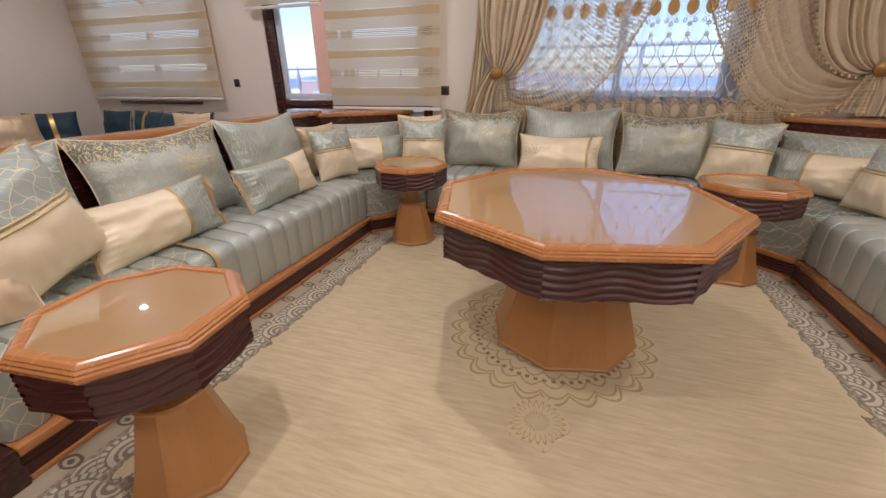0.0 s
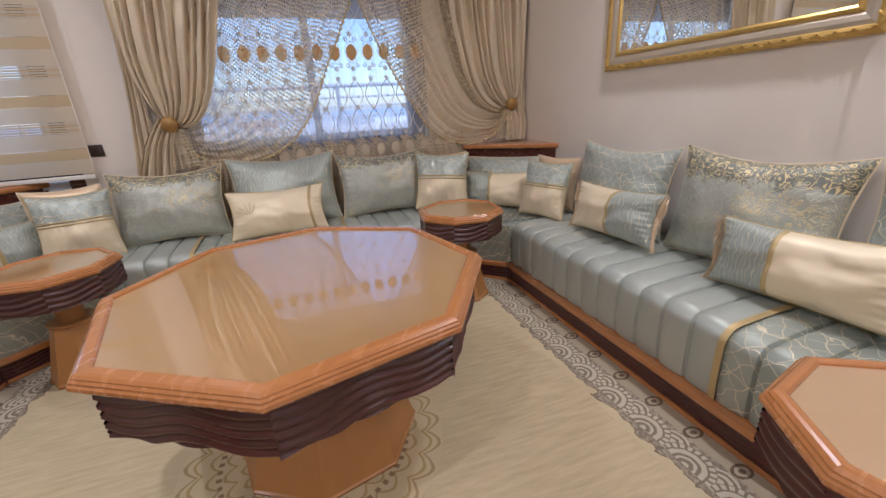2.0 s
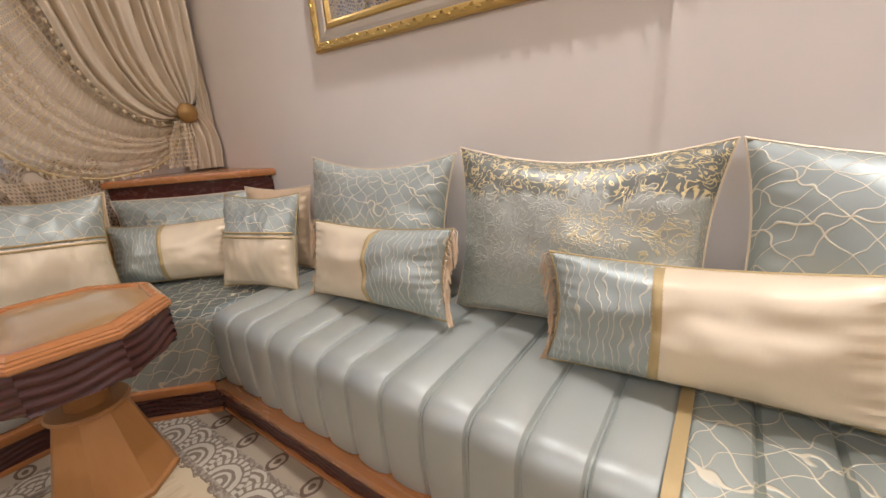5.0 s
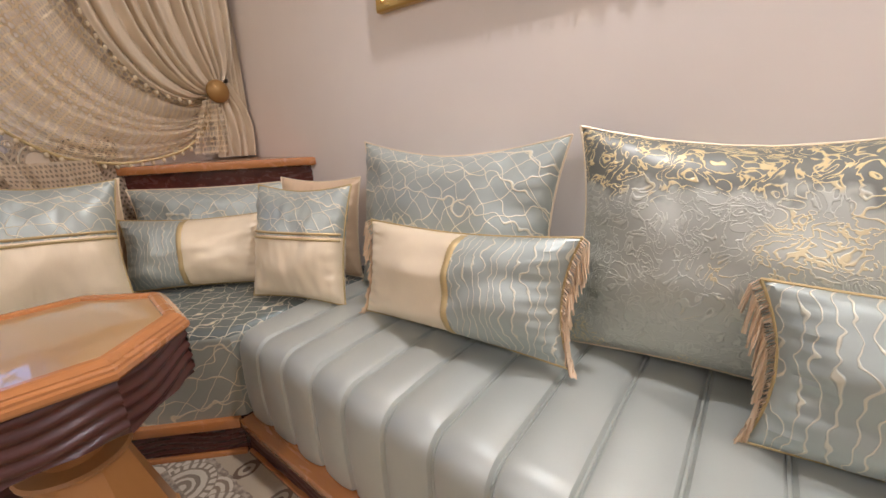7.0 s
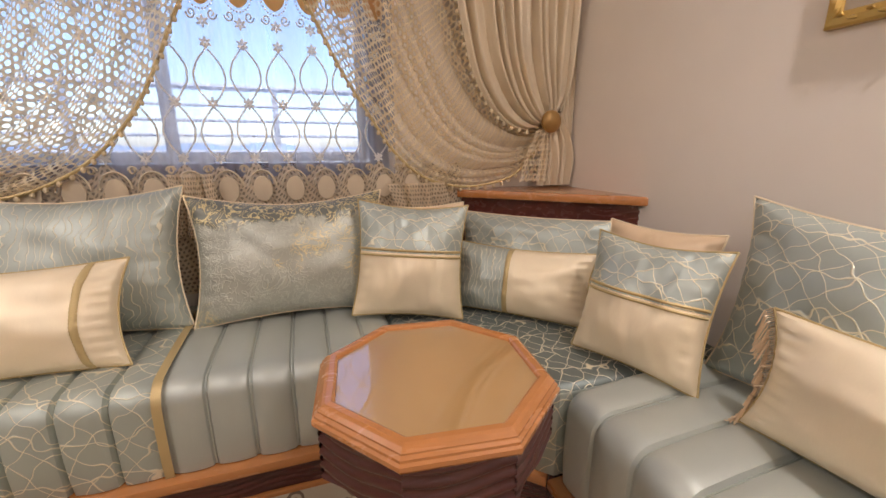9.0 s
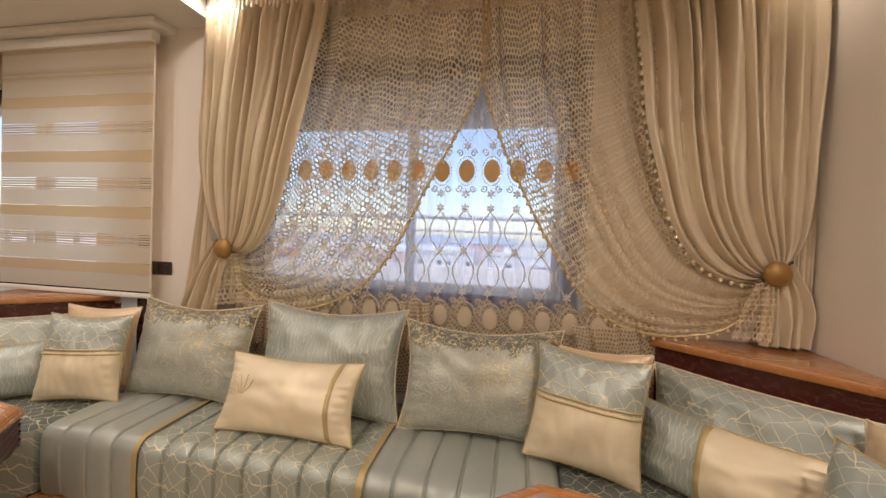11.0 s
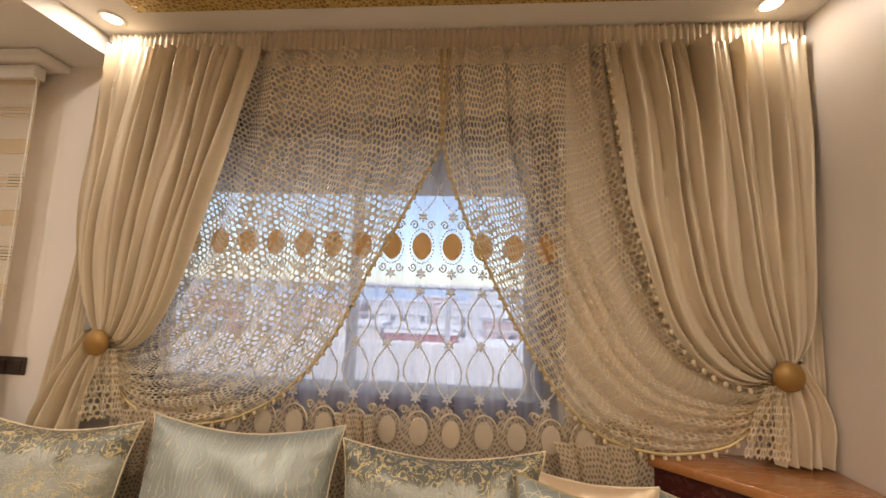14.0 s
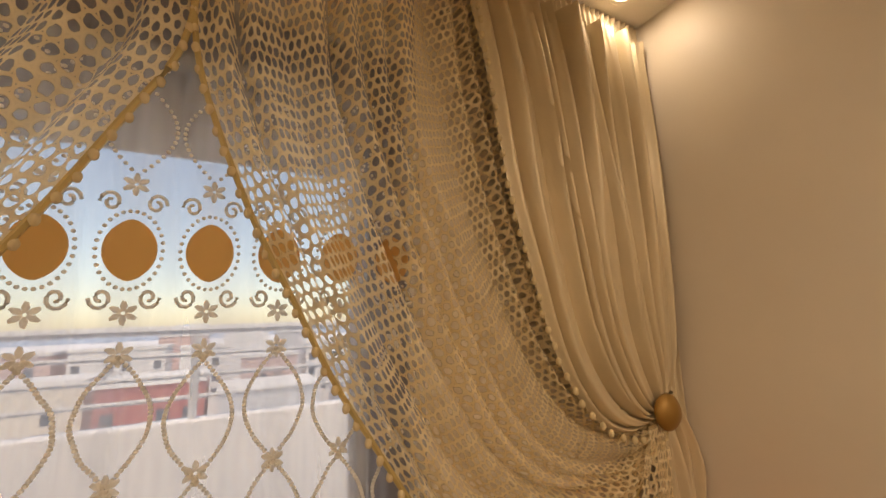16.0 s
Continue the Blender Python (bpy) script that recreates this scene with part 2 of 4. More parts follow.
def translucent(name, color, amount):
    """Blind cloth that lets daylight glow through."""
    m = mat(name, color, .8)
    n = Net(m)
    t = n.node("BsdfTranslucent")
    t.inputs[0].default_value = (*color, 1)
    mx = n.node("MixShader")
    mx.inputs[0].default_value = amount
    n.link(n.b.outputs[0], mx.inputs[1])
    n.link(t.outputs[0], mx.inputs[2])
    n.link(mx.outputs[0], n.t.nodes["Material Output"].inputs[0])
    w = n.noise(n.coords((300, 300, 300)), 1, 2)
    n.bump(w.outputs[0], .2, .002)
    return m


def lattice():
    """Gilded fretwork strip of the ceiling."""
    m = mat("gilt_fretwork", (.5, .33, .08), .45, .2)
    n = Net(m)
    v = n.node("TexVoronoi", feature="DISTANCE_TO_EDGE", Scale=48.0, Randomness=.9)
    n.link(n.coords(), v.inputs["Vector"])
    k = n.ramp(v.outputs["Distance"], [(.10, (1, 1, 1)), (.18, (0, 0, 0))])
    n.color(n.mix(k, (.34, .20, .04), (.66, .48, .16)))
    n.bump(k, .8, .006)
    return m


def rug_border():
    """Arches of cream arcs on taupe, lotus buds on the outer strip. Local x runs along, y inward from the outer edge."""
    m = mat("rug_border", (.4, .33, .24), .9)
    n = Net(m)
    co = n.coords()
    wob = n.noise(co, 40, 2)
    sep = n.node("SeparateXYZ")
    n.link(co, sep.inputs[0])
    x, y = sep.outputs[0], sep.outputs[1]
    period = .20
    u = n.math("MULTIPLY", n.math("SUBTRACT", n.math("FRACT", n.math("DIVIDE", x, period)), .5), period)
    u2 = n.math("MULTIPLY", n.math("SUBTRACT", n.math("FRACT", n.math("ADD", n.math("DIVIDE", x, period), .5)), .5), period)

    def dist(a, cy, sy=1.0):
        dy = n.math("MULTIPLY", n.math("SUBTRACT", y, cy), sy)
        r = n.math("SQRT", n.math("ADD", n.math("MULTIPLY", a, a), n.math("MULTIPLY", dy, dy)))
        return n.math("ADD", r, n.math("MULTIPLY", n.math("SUBTRACT", wob.outputs[0], .5), .010))

    r1 = dist(u, .225)
    dy1 = n.math("SUBTRACT", y, .225)
    teeth = n.math("GREATER_THAN", n.math("SINE", n.math("MULTIPLY", n.math("ARCTAN2", dy1, u), 22)), -.35)

    def band(r, lo, hi):
        return n.math("MULTIPLY", n.math("GREATER_THAN", r, lo), n.math("LESS_THAN", r, hi))

    rings = n.math("MAXIMUM", n.math("MAXIMUM", n.math("MULTIPLY", band(r1, .082, .102), teeth), band(r1, .054, .074)), n.math("MAXIMUM", band(r1, .030, .041), n.math("LESS_THAN", r1, .014)))
    inside = n.math("MULTIPLY", n.math("LESS_THAN", r1, .105), n.math("LESS_THAN", y, .228))
    r2 = dist(u2, .175)
    ring2 = n.ramp(n.math("FRACT", n.math("DIVIDE", r2, .026)), [(.5, (1, 1, 1)), (.58, (0, 0, 0))])
    inside2 = n.math("MULTIPLY", n.math("LESS_THAN", r2, .062), n.math("LESS_THAN", y, .20))
    r3 = dist(u2, .062, .7)
    bud = n.math("MULTIPLY", n.math("LESS_THAN", n.math("ABSOLUTE", n.math("SUBTRACT", r3, .026)), .005), 1.0)
    dot = n.math("LESS_THAN", r3, .010)
    outer = n.math("LESS_THAN", n.math("ADD", y, n.math("MULTIPLY", n.math("SUBTRACT", wob.outputs[0], .5), .03)), .105)
    fleck = n.ramp(n.noise(co, 55, 3).outputs[0], [(.42, (.22, .17, .12)), (.62, (.42, .35, .25))])
    cream, brown, beige = (.56, .49, .36), (.14, .09, .055), (.40, .325, .215)
    c = n.mix(outer, fleck, beige)
    c = n.mix(n.math("MULTIPLY", inside2, 1.0), c, n.mix(ring2, (.24, .18, .12), cream))
    c = n.mix(inside, c, n.mix(rings, (.24, .19, .13), cream))
    c = n.mix(n.math("MAXIMUM", bud, dot), c, brown)
    rag = n.math("ADD", y, n.math("MULTIPLY", n.math("SUBTRACT", n.noise(co, 13, 4).outputs[0], .5), .13))
    c = n.mix(n.math("LESS_THAN", n.math("ABSOLUTE", n.math("SUBTRACT", rag, .262)), .0035), c, (.22, .16, .10))
    c = n.mix(n.math("GREATER_THAN", rag, .265), c, (.59, .475, .29))
    n.color(c)
    n.bump(n.math("ADD", rings, n.noise(co, 240, 2).outputs[0]), .4, .004)
    return m


def rug_medal():
    """Round medallion: petalled rings round the centre."""
    m = mat("rug_medallion", (.55, .45, .30), .9)
    n = Net(m)
    co = n.coords()
    wob = n.noise(co, 30, 2)
    sep = n.node("SeparateXYZ")
    n.link(co, sep.inputs[0])
    x, y = sep.outputs[0], sep.outputs[1]
    r = n.math("SQRT", n.math("ADD", n.math("MULTIPLY", x, x), n.math("MULTIPLY", y, y)))
    r = n.math("ADD", r, n.math("MULTIPLY", n.math("SUBTRACT", wob.outputs[0], .5), .012))
    th = n.math("ARCTAN2", y, x)
    petal = n.math("ABSOLUTE", n.math("SINE", n.math("MULTIPLY", th, 12)))
    rim = n.math("ADD", .46, n.math("MULTIPLY", petal, .055))
    body = n.math("LESS_THAN", r, rim)
    line = n.math("LESS_THAN", n.math("ABSOLUTE", n.math("SUBTRACT", r, rim)), .007)
    arcs = n.ramp(n.math("FRACT", n.math("DIVIDE", n.math("SUBTRACT", r, n.math("MULTIPLY", petal, .04)), .062)), [(.16, (1, 1, 1)), (.24, (0, 0, 0))])
    dots = n.math("MULTIPLY", n.math("LESS_THAN", n.math("ABSOLUTE", n.math("SUBTRACT", r, .375)), .010),
                  n.math("GREATER_THAN", n.math("SINE", n.math("MULTIPLY", th, 60)), 0.1))
    c = n.mix(arcs, (.60, .485, .285), (.43, .31, .13))
    c = n.mix(dots, c, (.28, .18, .09))
    c = n.mix(body, (.60, .485, .295), c)
    c = n.mix(line, c, (.40, .285, .14))
    n.color(c)
    n.bump(n.noise(co, 240, 2).outputs[0], .4, .004)
    return m


M_LACE = lace("beige_lace", (.94, .83, .62), .030, .0056, .03, .6, 1.5)
M_HEM = lace("hem_lace", (.74, .62, .45), .020, .006, .45)
M_SHEER = sheer("white_voile", (.84, .87, .95), .40)
M_BSHEER = translucent("blind_gauze", (.90, .83, .70), .62)
M_BLINDA = translucent("blind_band_gold", (.80, .67, .45), .5)
M_BLINDB = translucent("blind_band_white", (.84, .77, .66), .5)
M_FRET = lattice()
M_BORDER = rug_border()
M_MEDAL = rug_medal()
M_LAMP = mat("lamp_glow", (1, 1, 1), .5)
M_LAMP.node_tree.nodes["Principled BSDF"].inputs["Emission Color"].default_value = (1, .86, .62, 1)
M_LAMP.node_tree.nodes["Principled BSDF"].inputs["Emission Strength"].default_value = 6.0
M_THREAD = translucent("embroidery_thread", (.93, .90, .85), .6)
M_MEDALLION = translucent("gold_medallion_cloth", (.86, .60, .30), .7)
M_OVAL = satin("hem_oval_cloth", (.60, .49, .34), .2, .6, metal=.1)
M_POM = mat("pompom", (.66, .53, .33), .9)
M_CONC = plaster("render_white", (.82, .81, .82))
M_STEEL = mat("painted_rail", (.62, .64, .68), .4)
M_TERRA = plaster("terracotta_paint", (.62, .30, .17))
M_RUG = rug_plain()
M_FLOOR = plaster("floor_tile", (.55, .45, .34))


# ---- builders ----
def part(name, bm, material, parent=None, label="", smooth=True):
    me = bpy.data.meshes.new(name)
    bmesh.ops.recalc_face_normals(bm, faces=bm.faces)
    bm.to_mesh(me)
    bm.free()
    me.materials.append(material)
    if smooth:
        me.set_sharp_from_angle(angle=radians(38))
        me.polygons.foreach_set("use_smooth", [True] * len(me.polygons))
    ob = new(name, me)
    if parent is not None:
        ob.parent = parent
    if label:
        tagged(ob, label)
    return ob


def thing(name, label, category, m=None, group="", kind=""):
    ob = tagged(new(name), label, category, group, kind)
    if m is not None:
        ob.matrix_basis = m
    return ob


def box(x0, y0, z0, x1, y1, z1, bevel=0.0, bm=None, seg=2):
    own = bm is None
    bm = bmesh.new() if own else bm
    r = bmesh.ops.create_cube(bm, size=1, matrix=Matrix.LocRotScale(
        ((x0 + x1) / 2, (y0 + y1) / 2, (z0 + z1) / 2), None, (abs(x1 - x0), abs(y1 - y0), abs(z1 - z0))))
    if bevel:
        edges = list({e for v in r["verts"] for e in v.link_edges})
        bmesh.ops.bevel(bm, geom=edges, offset=bevel, segments=seg, affect="EDGES", profile=.5)
    return bm


def prism(pts, z0, z1, bevel=0.0):
    bm = bmesh.new()
    vs = [bm.verts.new((x, y, z0)) for x, y in pts]
    f = bm.faces.new(vs)
    up = bmesh.ops.extrude_face_region(bm, geom=[f])["geom"]
    bmesh.ops.translate(bm, vec=(0, 0, z1 - z0), verts=[g for g in up if isinstance(g, bmesh.types.BMVert)])
    if bevel:
        bmesh.ops.bevel(bm, geom=list(bm.edges), offset=bevel, segments=2, affect="EDGES", profile=.5)
    return bm


def loft(rings, closed=True, caps=True, bm=None):
    """Quads between successive rings of points."""
    bm = bmesh.new() if bm is None else bm
    rows = [[bm.verts.new(p) for p in r] for r in rings]
    n = len(rows[0])
    for a, b in zip(rows, rows[1:]):
        for k in range(n if closed else n - 1):
            bm.faces.new((a[k], a[(k + 1) % n], b[(k + 1) % n], b[k]))
    if caps:
        bm.faces.new(rows[0][::-1])
        bm.faces.new(rows[-1])
    return bm


def octagon(r, z, turn=22.5):
    return [(r * math.cos(radians(turn + 45 * k)), r * math.sin(radians(turn + 45 * k)), z) for k in range(8)]


def ring(r, z, n=32):
    return [(r * math.cos(2 * math.pi * k / n), r * math.sin(2 * math.pi * k / n), z) for k in range(n)]


def tube(path, r, n=6, bm=None, close=False):
    """A round cord along a path of points."""
    bm = bmesh.new() if bm is None else bm
    path = [Vector(p) for p in path]
    rings = []
    for k, p in enumerate(path):
        d = (path[min(k + 1, len(path) - 1)] - path[max(k - 1, 0)]).normalized()
        side = d.cross(Vector((0, 0, 1)) if abs(d.z) < .9 else Vector((1, 0, 0))).normalized()
        up = side.cross(d)
        rings.append([p + r * (math.cos(a) * side + math.sin(a) * up) for a in (2 * math.pi * j / n for j in range(n))])
    return loft(rings, bm=bm)


def wall(name, pieces, material=None):
    bm = bmesh.new()
    for p in pieces:
        box(*p, bm=bm)
    return tagged(part(name, bm, material or M_WALL, smooth=False), kind="structure")


# ---- structure ----
WX0, WX1, WZ0, WZ1 = 0.50, 2.44, 1.02, 2.40           # window over the back sofa
DX0, DX1, DZ1 = -2.12, -0.20, 2.34                    # balcony door
BX0, BX1, BZ0, BZ1 = -4.75, -3.00, 1.12, 2.32         # far window
T = 0.22
wall("wall_north", [
    (XL - T, YB, 0, BX0, YB + T, 3.1), (BX0, YB, 0, BX1, YB + T, BZ0), (BX0, YB, BZ1, BX1, YB + T, 3.1),
    (BX1, YB, 0, DX0, YB + T, 3.1), (DX0, YB, DZ1, DX1, YB + T, 3.1), (DX0, YB, -.02, DX1, YB + T, .06),
    (DX1, YB, 0, WX0, YB + T, 3.1), (WX0, YB, 0, WX1, YB + T, WZ0), (WX0, YB, WZ1, WX1, YB + T, 3.1),
    (WX1, YB, 0, XR + T, YB + T, 3.1)])
wall("wall_east", [(XR, 2.89, 0, XR + T, YB, 3.1), (XR - .010, YF, 0, XR + T, 2.89, 3.1)])
wall("wall_south", [(XL - T, YF - T, 0, XR + T, YF, 3.1)])
wall("wall_west", [(XL - T, YF, 0, XL, YB, 3.1)])
tagged(part("floor", box(XL - T, YF - T, -.12, XR + T, YB + T, -.012), M_FLOOR, smooth=False), kind="structure")

# ceiling: a ring with a raised tray, a lower soffit between the two rooms
TX0, TX1, TY0, TY1 = 0.70, 2.95, 1.2, 5.10
bm = bmesh.new()
box(0.26, YF, CEIL, TX0, YB, 3.1, bm=bm)
box(TX1, YF, CEIL, XR, YB, 3.1, bm=bm)
box(TX0, TY1, CEIL, TX1, YB, 3.1, bm=bm)
box(TX0, YF, CEIL, TX1, TY0, 3.1, bm=bm)
box(TX0 - .01, TY0 - .01, CEIL + .10, TX1 + .01, TY1 + .01, 3.1, bm=bm)
tagged(part("ceiling", bm, M_CEIL, smooth=False), kind="structure")
bm = bmesh.new()
SOF = 2.66
LX0, LX1, LY0, LY1 = -4.3, -0.20, 1.2, 4.98
box(LX1, YF, SOF, 0.258, YB, 3.1, bm=bm)
box(XL, YF, SOF, LX0, YB, 3.1, bm=bm)
box(LX0, LY1, SOF, LX1, YB, 3.1, bm=bm)
box(LX0, YF, SOF, LX1, LY0, 3.1, bm=bm)
box(LX0 - .01, LY0 - .01, SOF + .10, LX1 + .01, LY1 + .01, 3.1, bm=bm)
tagged(part("ceiling_soffit", bm, M_CEIL, smooth=False), kind="structure")

# low partition behind the left sofa
PX = -1.14
tagged(part("partition_wall", box(PX - .10, 0.2, 0, PX, 4.9, .95), M_DARKY, smooth=False), kind="structure")
tagged(part("partition_cap", box(PX - .13, 0.2, .952, PX + .03, 4.9, .99, .008), M_OAKY), kind="structure")

# gilded fretwork round the tray
def strips(name, x0, x1, y0, y1, z, w, material):
    for a in ((x0, y1 - w, x1, y1), (x0, y0, x1, y0 + w), (x0, y0 + w, x0 + w, y1 - w), (x1 - w, y0 + w, x1, y1 - w)):
        tagged(part(name, box(a[0], a[1], z, a[2], a[3], z + .012), material, smooth=False), kind="structure")


strips("ceiling_trim", TX0 - .14, TX1 + .14, TY0 - .14, TY1 + .14, CEIL - .008, .11, M_FRET)
strips("ceiling_trim", LX0 - .02, LX1 + .02, LY0 - .02, LY1 + .02, SOF + .085, .09, M_FRET)
tagged(part("curtain_rail", box(.27, YB - .10, CEIL - .035, XR - .02, YB - .07, CEIL - .004, .004), M_CEIL), kind="structure")
tagged(part("cornice", box(-2.3, YB - .17, SOF - .045, -.02, YB - .003, SOF - .003, .01), M_CEIL), kind="structure")

# ---- rug ----
rug = thing("rug", "large cream rug with arabesque border and round medallion", "rug")
part("field", box(-.13, 2.03, -.010, 2.42, 4.49, .004), M_RUG, rug)
for x, y, turn, length in ((2.72, 1.74, 90, 3.05), (-.43, 4.79, -90, 3.05), (2.72, 4.79, 180, 3.15), (-.43, 1.74, 0, 3.15)):
    b = part("border", prism([(0, 0), (length, 0), (length - .30, .30), (.30, .30)], -.010, .002), M_BORDER, rug)
    b.matrix_basis = pose(x, y, 0, 0, 0, turn)
b = part("medallion", loft([ring(.53, .003, 72), ring(.53, .006, 72)]), M_MEDAL, rug)
b.location = (1.20, 3.29, 0)
bm = bmesh.new()
loft([[(.11 * math.cos(a) * (1 + .16 * math.cos(5 * a)), .13 * math.sin(a) * (1 + .12 * math.cos(5 * a)), z) for a in (2 * math.pi * k / 40 for k in range(40))] for z in (.003, .0075)], bm=bm)
for side in (0, 180):
    b = part("pendant", bm.copy(), M_MEDAL, rug)
    b.matrix_basis = pose(1.20, 3.29, 0, 0, 0, side) @ pose(0, -.62, 0)
bm.free()


# ---- sofas ----
def carved_strip(length, height, amp=.004, pitch=.022):
    """A wave-carved face in the local xz plane, facing -y."""
    nx, nz = max(8, int(length / .012)), max(6, int(height / .006))
    bm = bmesh.new()
    rows = []
    for k in range(nz + 1):
        z = height * k / nz
        row = []
        for j in range(nx + 1):
            x = length * j / nx
            ph = 2 * math.pi * z / pitch + 2.9 * math.sin(x * 19) + 1.5 * math.sin(x * 7.3 + 1.7) + 2.0 * noise.noise((x * 3, z * 4, 2))
            d = amp * (.5 + .5 * math.sin(ph)) ** .7
            row.append(bm.verts.new((x, -d, z)))
        rows.append(row)
    for a, b in zip(rows, rows[1:]):
        for j in range(nx):
            bm.faces.new((a[j], a[j + 1], b[j + 1], b[j]))
    return bm


def profile(depth):
    """Front and top of a mattress from the trim upwards and back: (y, z, normal y, normal z)."""
    pts = [(.035, TRIM + .004, -1, 0), (.030, TRIM + .06, -1, 0), (.028, TRIM + .12, -1, 0), (.028, TRIM + .18, -1, 0), (.030, SEAT - .075, -1, 0)]
    for k in range(1, 8):
        a = radians(90 * k / 8)
        pts.append((.030 + .075 * (1 - math.cos(a)), SEAT - .075 + .075 * math.sin(a), -math.cos(a), math.sin(a)))
    for k in range(10):
        y = .105 + (depth - .105) * k / 9
        pts.append((y, SEAT + .012 * math.sin(math.pi * min(1, k / 9)), 0, 1))
    return pts


def mattress(sofa, length, depth, zones, pitch=.136):
    """Channel-quilted cover; zones: (start, end, material, name)."""
    prof = profile(depth)
    for a, b, material, name in zones:
        n = max(1, round((b - a) / pitch))
        bm = bmesh.new()
        rows = []
        steps = n * 14
        for k in range(steps + 1):
            u = a + (b - a) * k / steps
            puff = abs(math.sin(math.pi * k / 14)) ** .28
            end = min(1.0, (u + .004) / .03, (length - u + .004) / .03)
            row = []
            for y, z, ny, nz in prof:
                o = .024 * puff - .024 + .007 * noise.noise((u * 6, y * 5, z * 5)) - .02 * (1 - end)
                row.append(bm.verts.new((u, y + ny * o, z + nz * o)))
            rows.append(row)
        for r, q in zip(rows, rows[1:]):
            for j in range(len(prof) - 1):
                bm.faces.new((r[j], q[j], q[j + 1], r[j + 1]))
        for r, flip in ((rows[0], 1), (rows[-1], 0)):
            low = [bm.verts.new((v.co.x, v.co.y + .02, TRIM)) for v in r[-1:]]
            bm.faces.new((r + low)[::-1] if flip else r + low)
        part(name, bm, material, sofa)
    for a, b, material, name in zones:
        if name == "embroidered_cover":
            for u in (a, b):
                if .05 < u < length - .05:
                    bm = bmesh.new()
                    rows = [[bm.verts.new((u + s, y + ny * .006, z + nz * .006)) for y, z, ny, nz in prof] for s in (-.014, -.006, .006, .014)]
                    for r, q in zip(rows, rows[1:]):
                        for j in range(len(prof) - 1):
                            bm.faces.new((r[j], q[j], q[j + 1], r[j + 1]))
                    part("braid", bm, M_BRAID, sofa, "gold braid between the plain and embroidered covers")
    # welts in the channels of the plain covers
    for a, b, material, name in zones:
        if name == "plain_cover":
            n = max(1, round((b - a) / pitch))
            for k in range(1, n):
                u = a + (b - a) * k / n
                part("welt", tube([(u, y - ny * .019, z - nz * .019) for y, z, ny, nz in prof], .0042, 5), M_SEAT, sofa)


def plinth(sofa, length, depth):
    part("plinth", box(0, .024, 0, length, depth, TRIM - .002), M_DARK, sofa, smooth=False)
    part("carved_front", carved_strip(length, .092), M_CARV, sofa).matrix_basis = pose(0, .023, .020)
    part("top_trim", box(0, 0, TRIM - .036, length, .10, TRIM, .006), M_OAK, sofa, "honey-coloured wooden edge")
    part("foot_trim", box(0, .008, 0, length, .026, .020, .004), M_OAK, sofa, "honey-coloured wooden edge")


def sofa(m, length, depth, zones, label):
    s = thing("sofa", label, "sofa", m, "fitted sofas")
    mattress(s, length, depth, zones)
    plinth(s, length, depth)
    return s


P, E = (M_SEAT, "plain_cover"), (M_SEATNET, "embroidered_cover")
sofa(pose(SX1, SY - CUT, 0, 0, 0, -90), 3.4, XR - SX1 - .022, [(0, 1.66, *P), (1.66, 2.82, *E), (2.82, 3.4, *P)],
     "sage satin fitted sofa, channel quilted, mahogany plinth, against the wall")
sofa(pose(SX0, 1.90, 0, 0, 0, 90), SY - CUT - 1.90, SX0 - PX - .003, [(0, .92, *E), (.92, SY - CUT - 1.90, *P)],
     "sage satin fitted sofa, channel quilted, mahogany plinth, along the partition")
sofa(pose(SX0 + CUT, SY, 0), SX1 - SX0 - 2 * CUT, YB - SY - .003, [(0, .56, *P), (.56, 1.60, *E), (1.60, SX1 - SX0 - 2 * CUT, *P)],
     "sage satin fitted sofa with channel quilting under the window")
tagged(part("plinth_run", box(PX, .2, 0, SX0, 1.895, TRIM), M_DARKY, smooth=False), kind="structure")


def corner_unit(flip):
    """The five-sided unit between two sofas; flip mirrors it about the room's middle."""
    s = thing("corner_sofa", "five-sided corner seat in sage embroidered satin, sheen painted on sides", "sofa", group="corner seats")
    mid = (SX0 + SX1) / 2

    def fx(pts):
        return [(2 * mid - x, y) for x, y in pts][::-1] if flip else pts

    a, b = (SX1 + .002, SY - CUT), (SX1 - CUT, SY + .002)
    back = XR - .003 if not flip else 2 * mid - PX - .003
    foot = fx([a, (back, SY - CUT), (back, YB - .003), (SX1 - CUT, YB - .003), b])
    d = .024
    seat = fx([(SX1 + .028, SY - CUT + .004), (back, SY - CUT + .004), (back, YB - .003), (SX1 - CUT + .004, YB - .003), (SX1 - CUT + .004, SY + .028)])
    bm = prism(seat, TRIM, SEAT - .004)
    bmesh.ops.bevel(bm, geom=[e for e in bm.edges if all(v.co.z > SEAT - .01 for v in e.verts)], offset=.035, segments=4, affect="EDGES", profile=.5)
    seat = part("mattress", bm, M_NETSHADE, s)
    # sheen put into the colour: upright faces take the lighter net, top stays dark
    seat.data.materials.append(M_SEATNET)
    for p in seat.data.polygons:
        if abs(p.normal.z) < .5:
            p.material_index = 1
    inset = fx([(a[0] + d, a[1] + .002), (back, SY - CUT + .002), (back, YB - .003), (SX1 - CUT + .002, YB - .003), (b[0] + .002, b[1] + d)])
    part("plinth", prism(inset, 0, TRIM - .002), M_DARK, s, smooth=False)
    ln = CUT * math.sqrt(2)
    if flip:
        m = pose(2 * mid - a[0], a[1], 0, 0, 0, 45)
    else:
        m = pose(b[0], b[1], 0, 0, 0, -45)
    part("carved_front", carved_strip(ln, .092), M_CARV, s).matrix_basis = m @ pose(0, .020, .020)
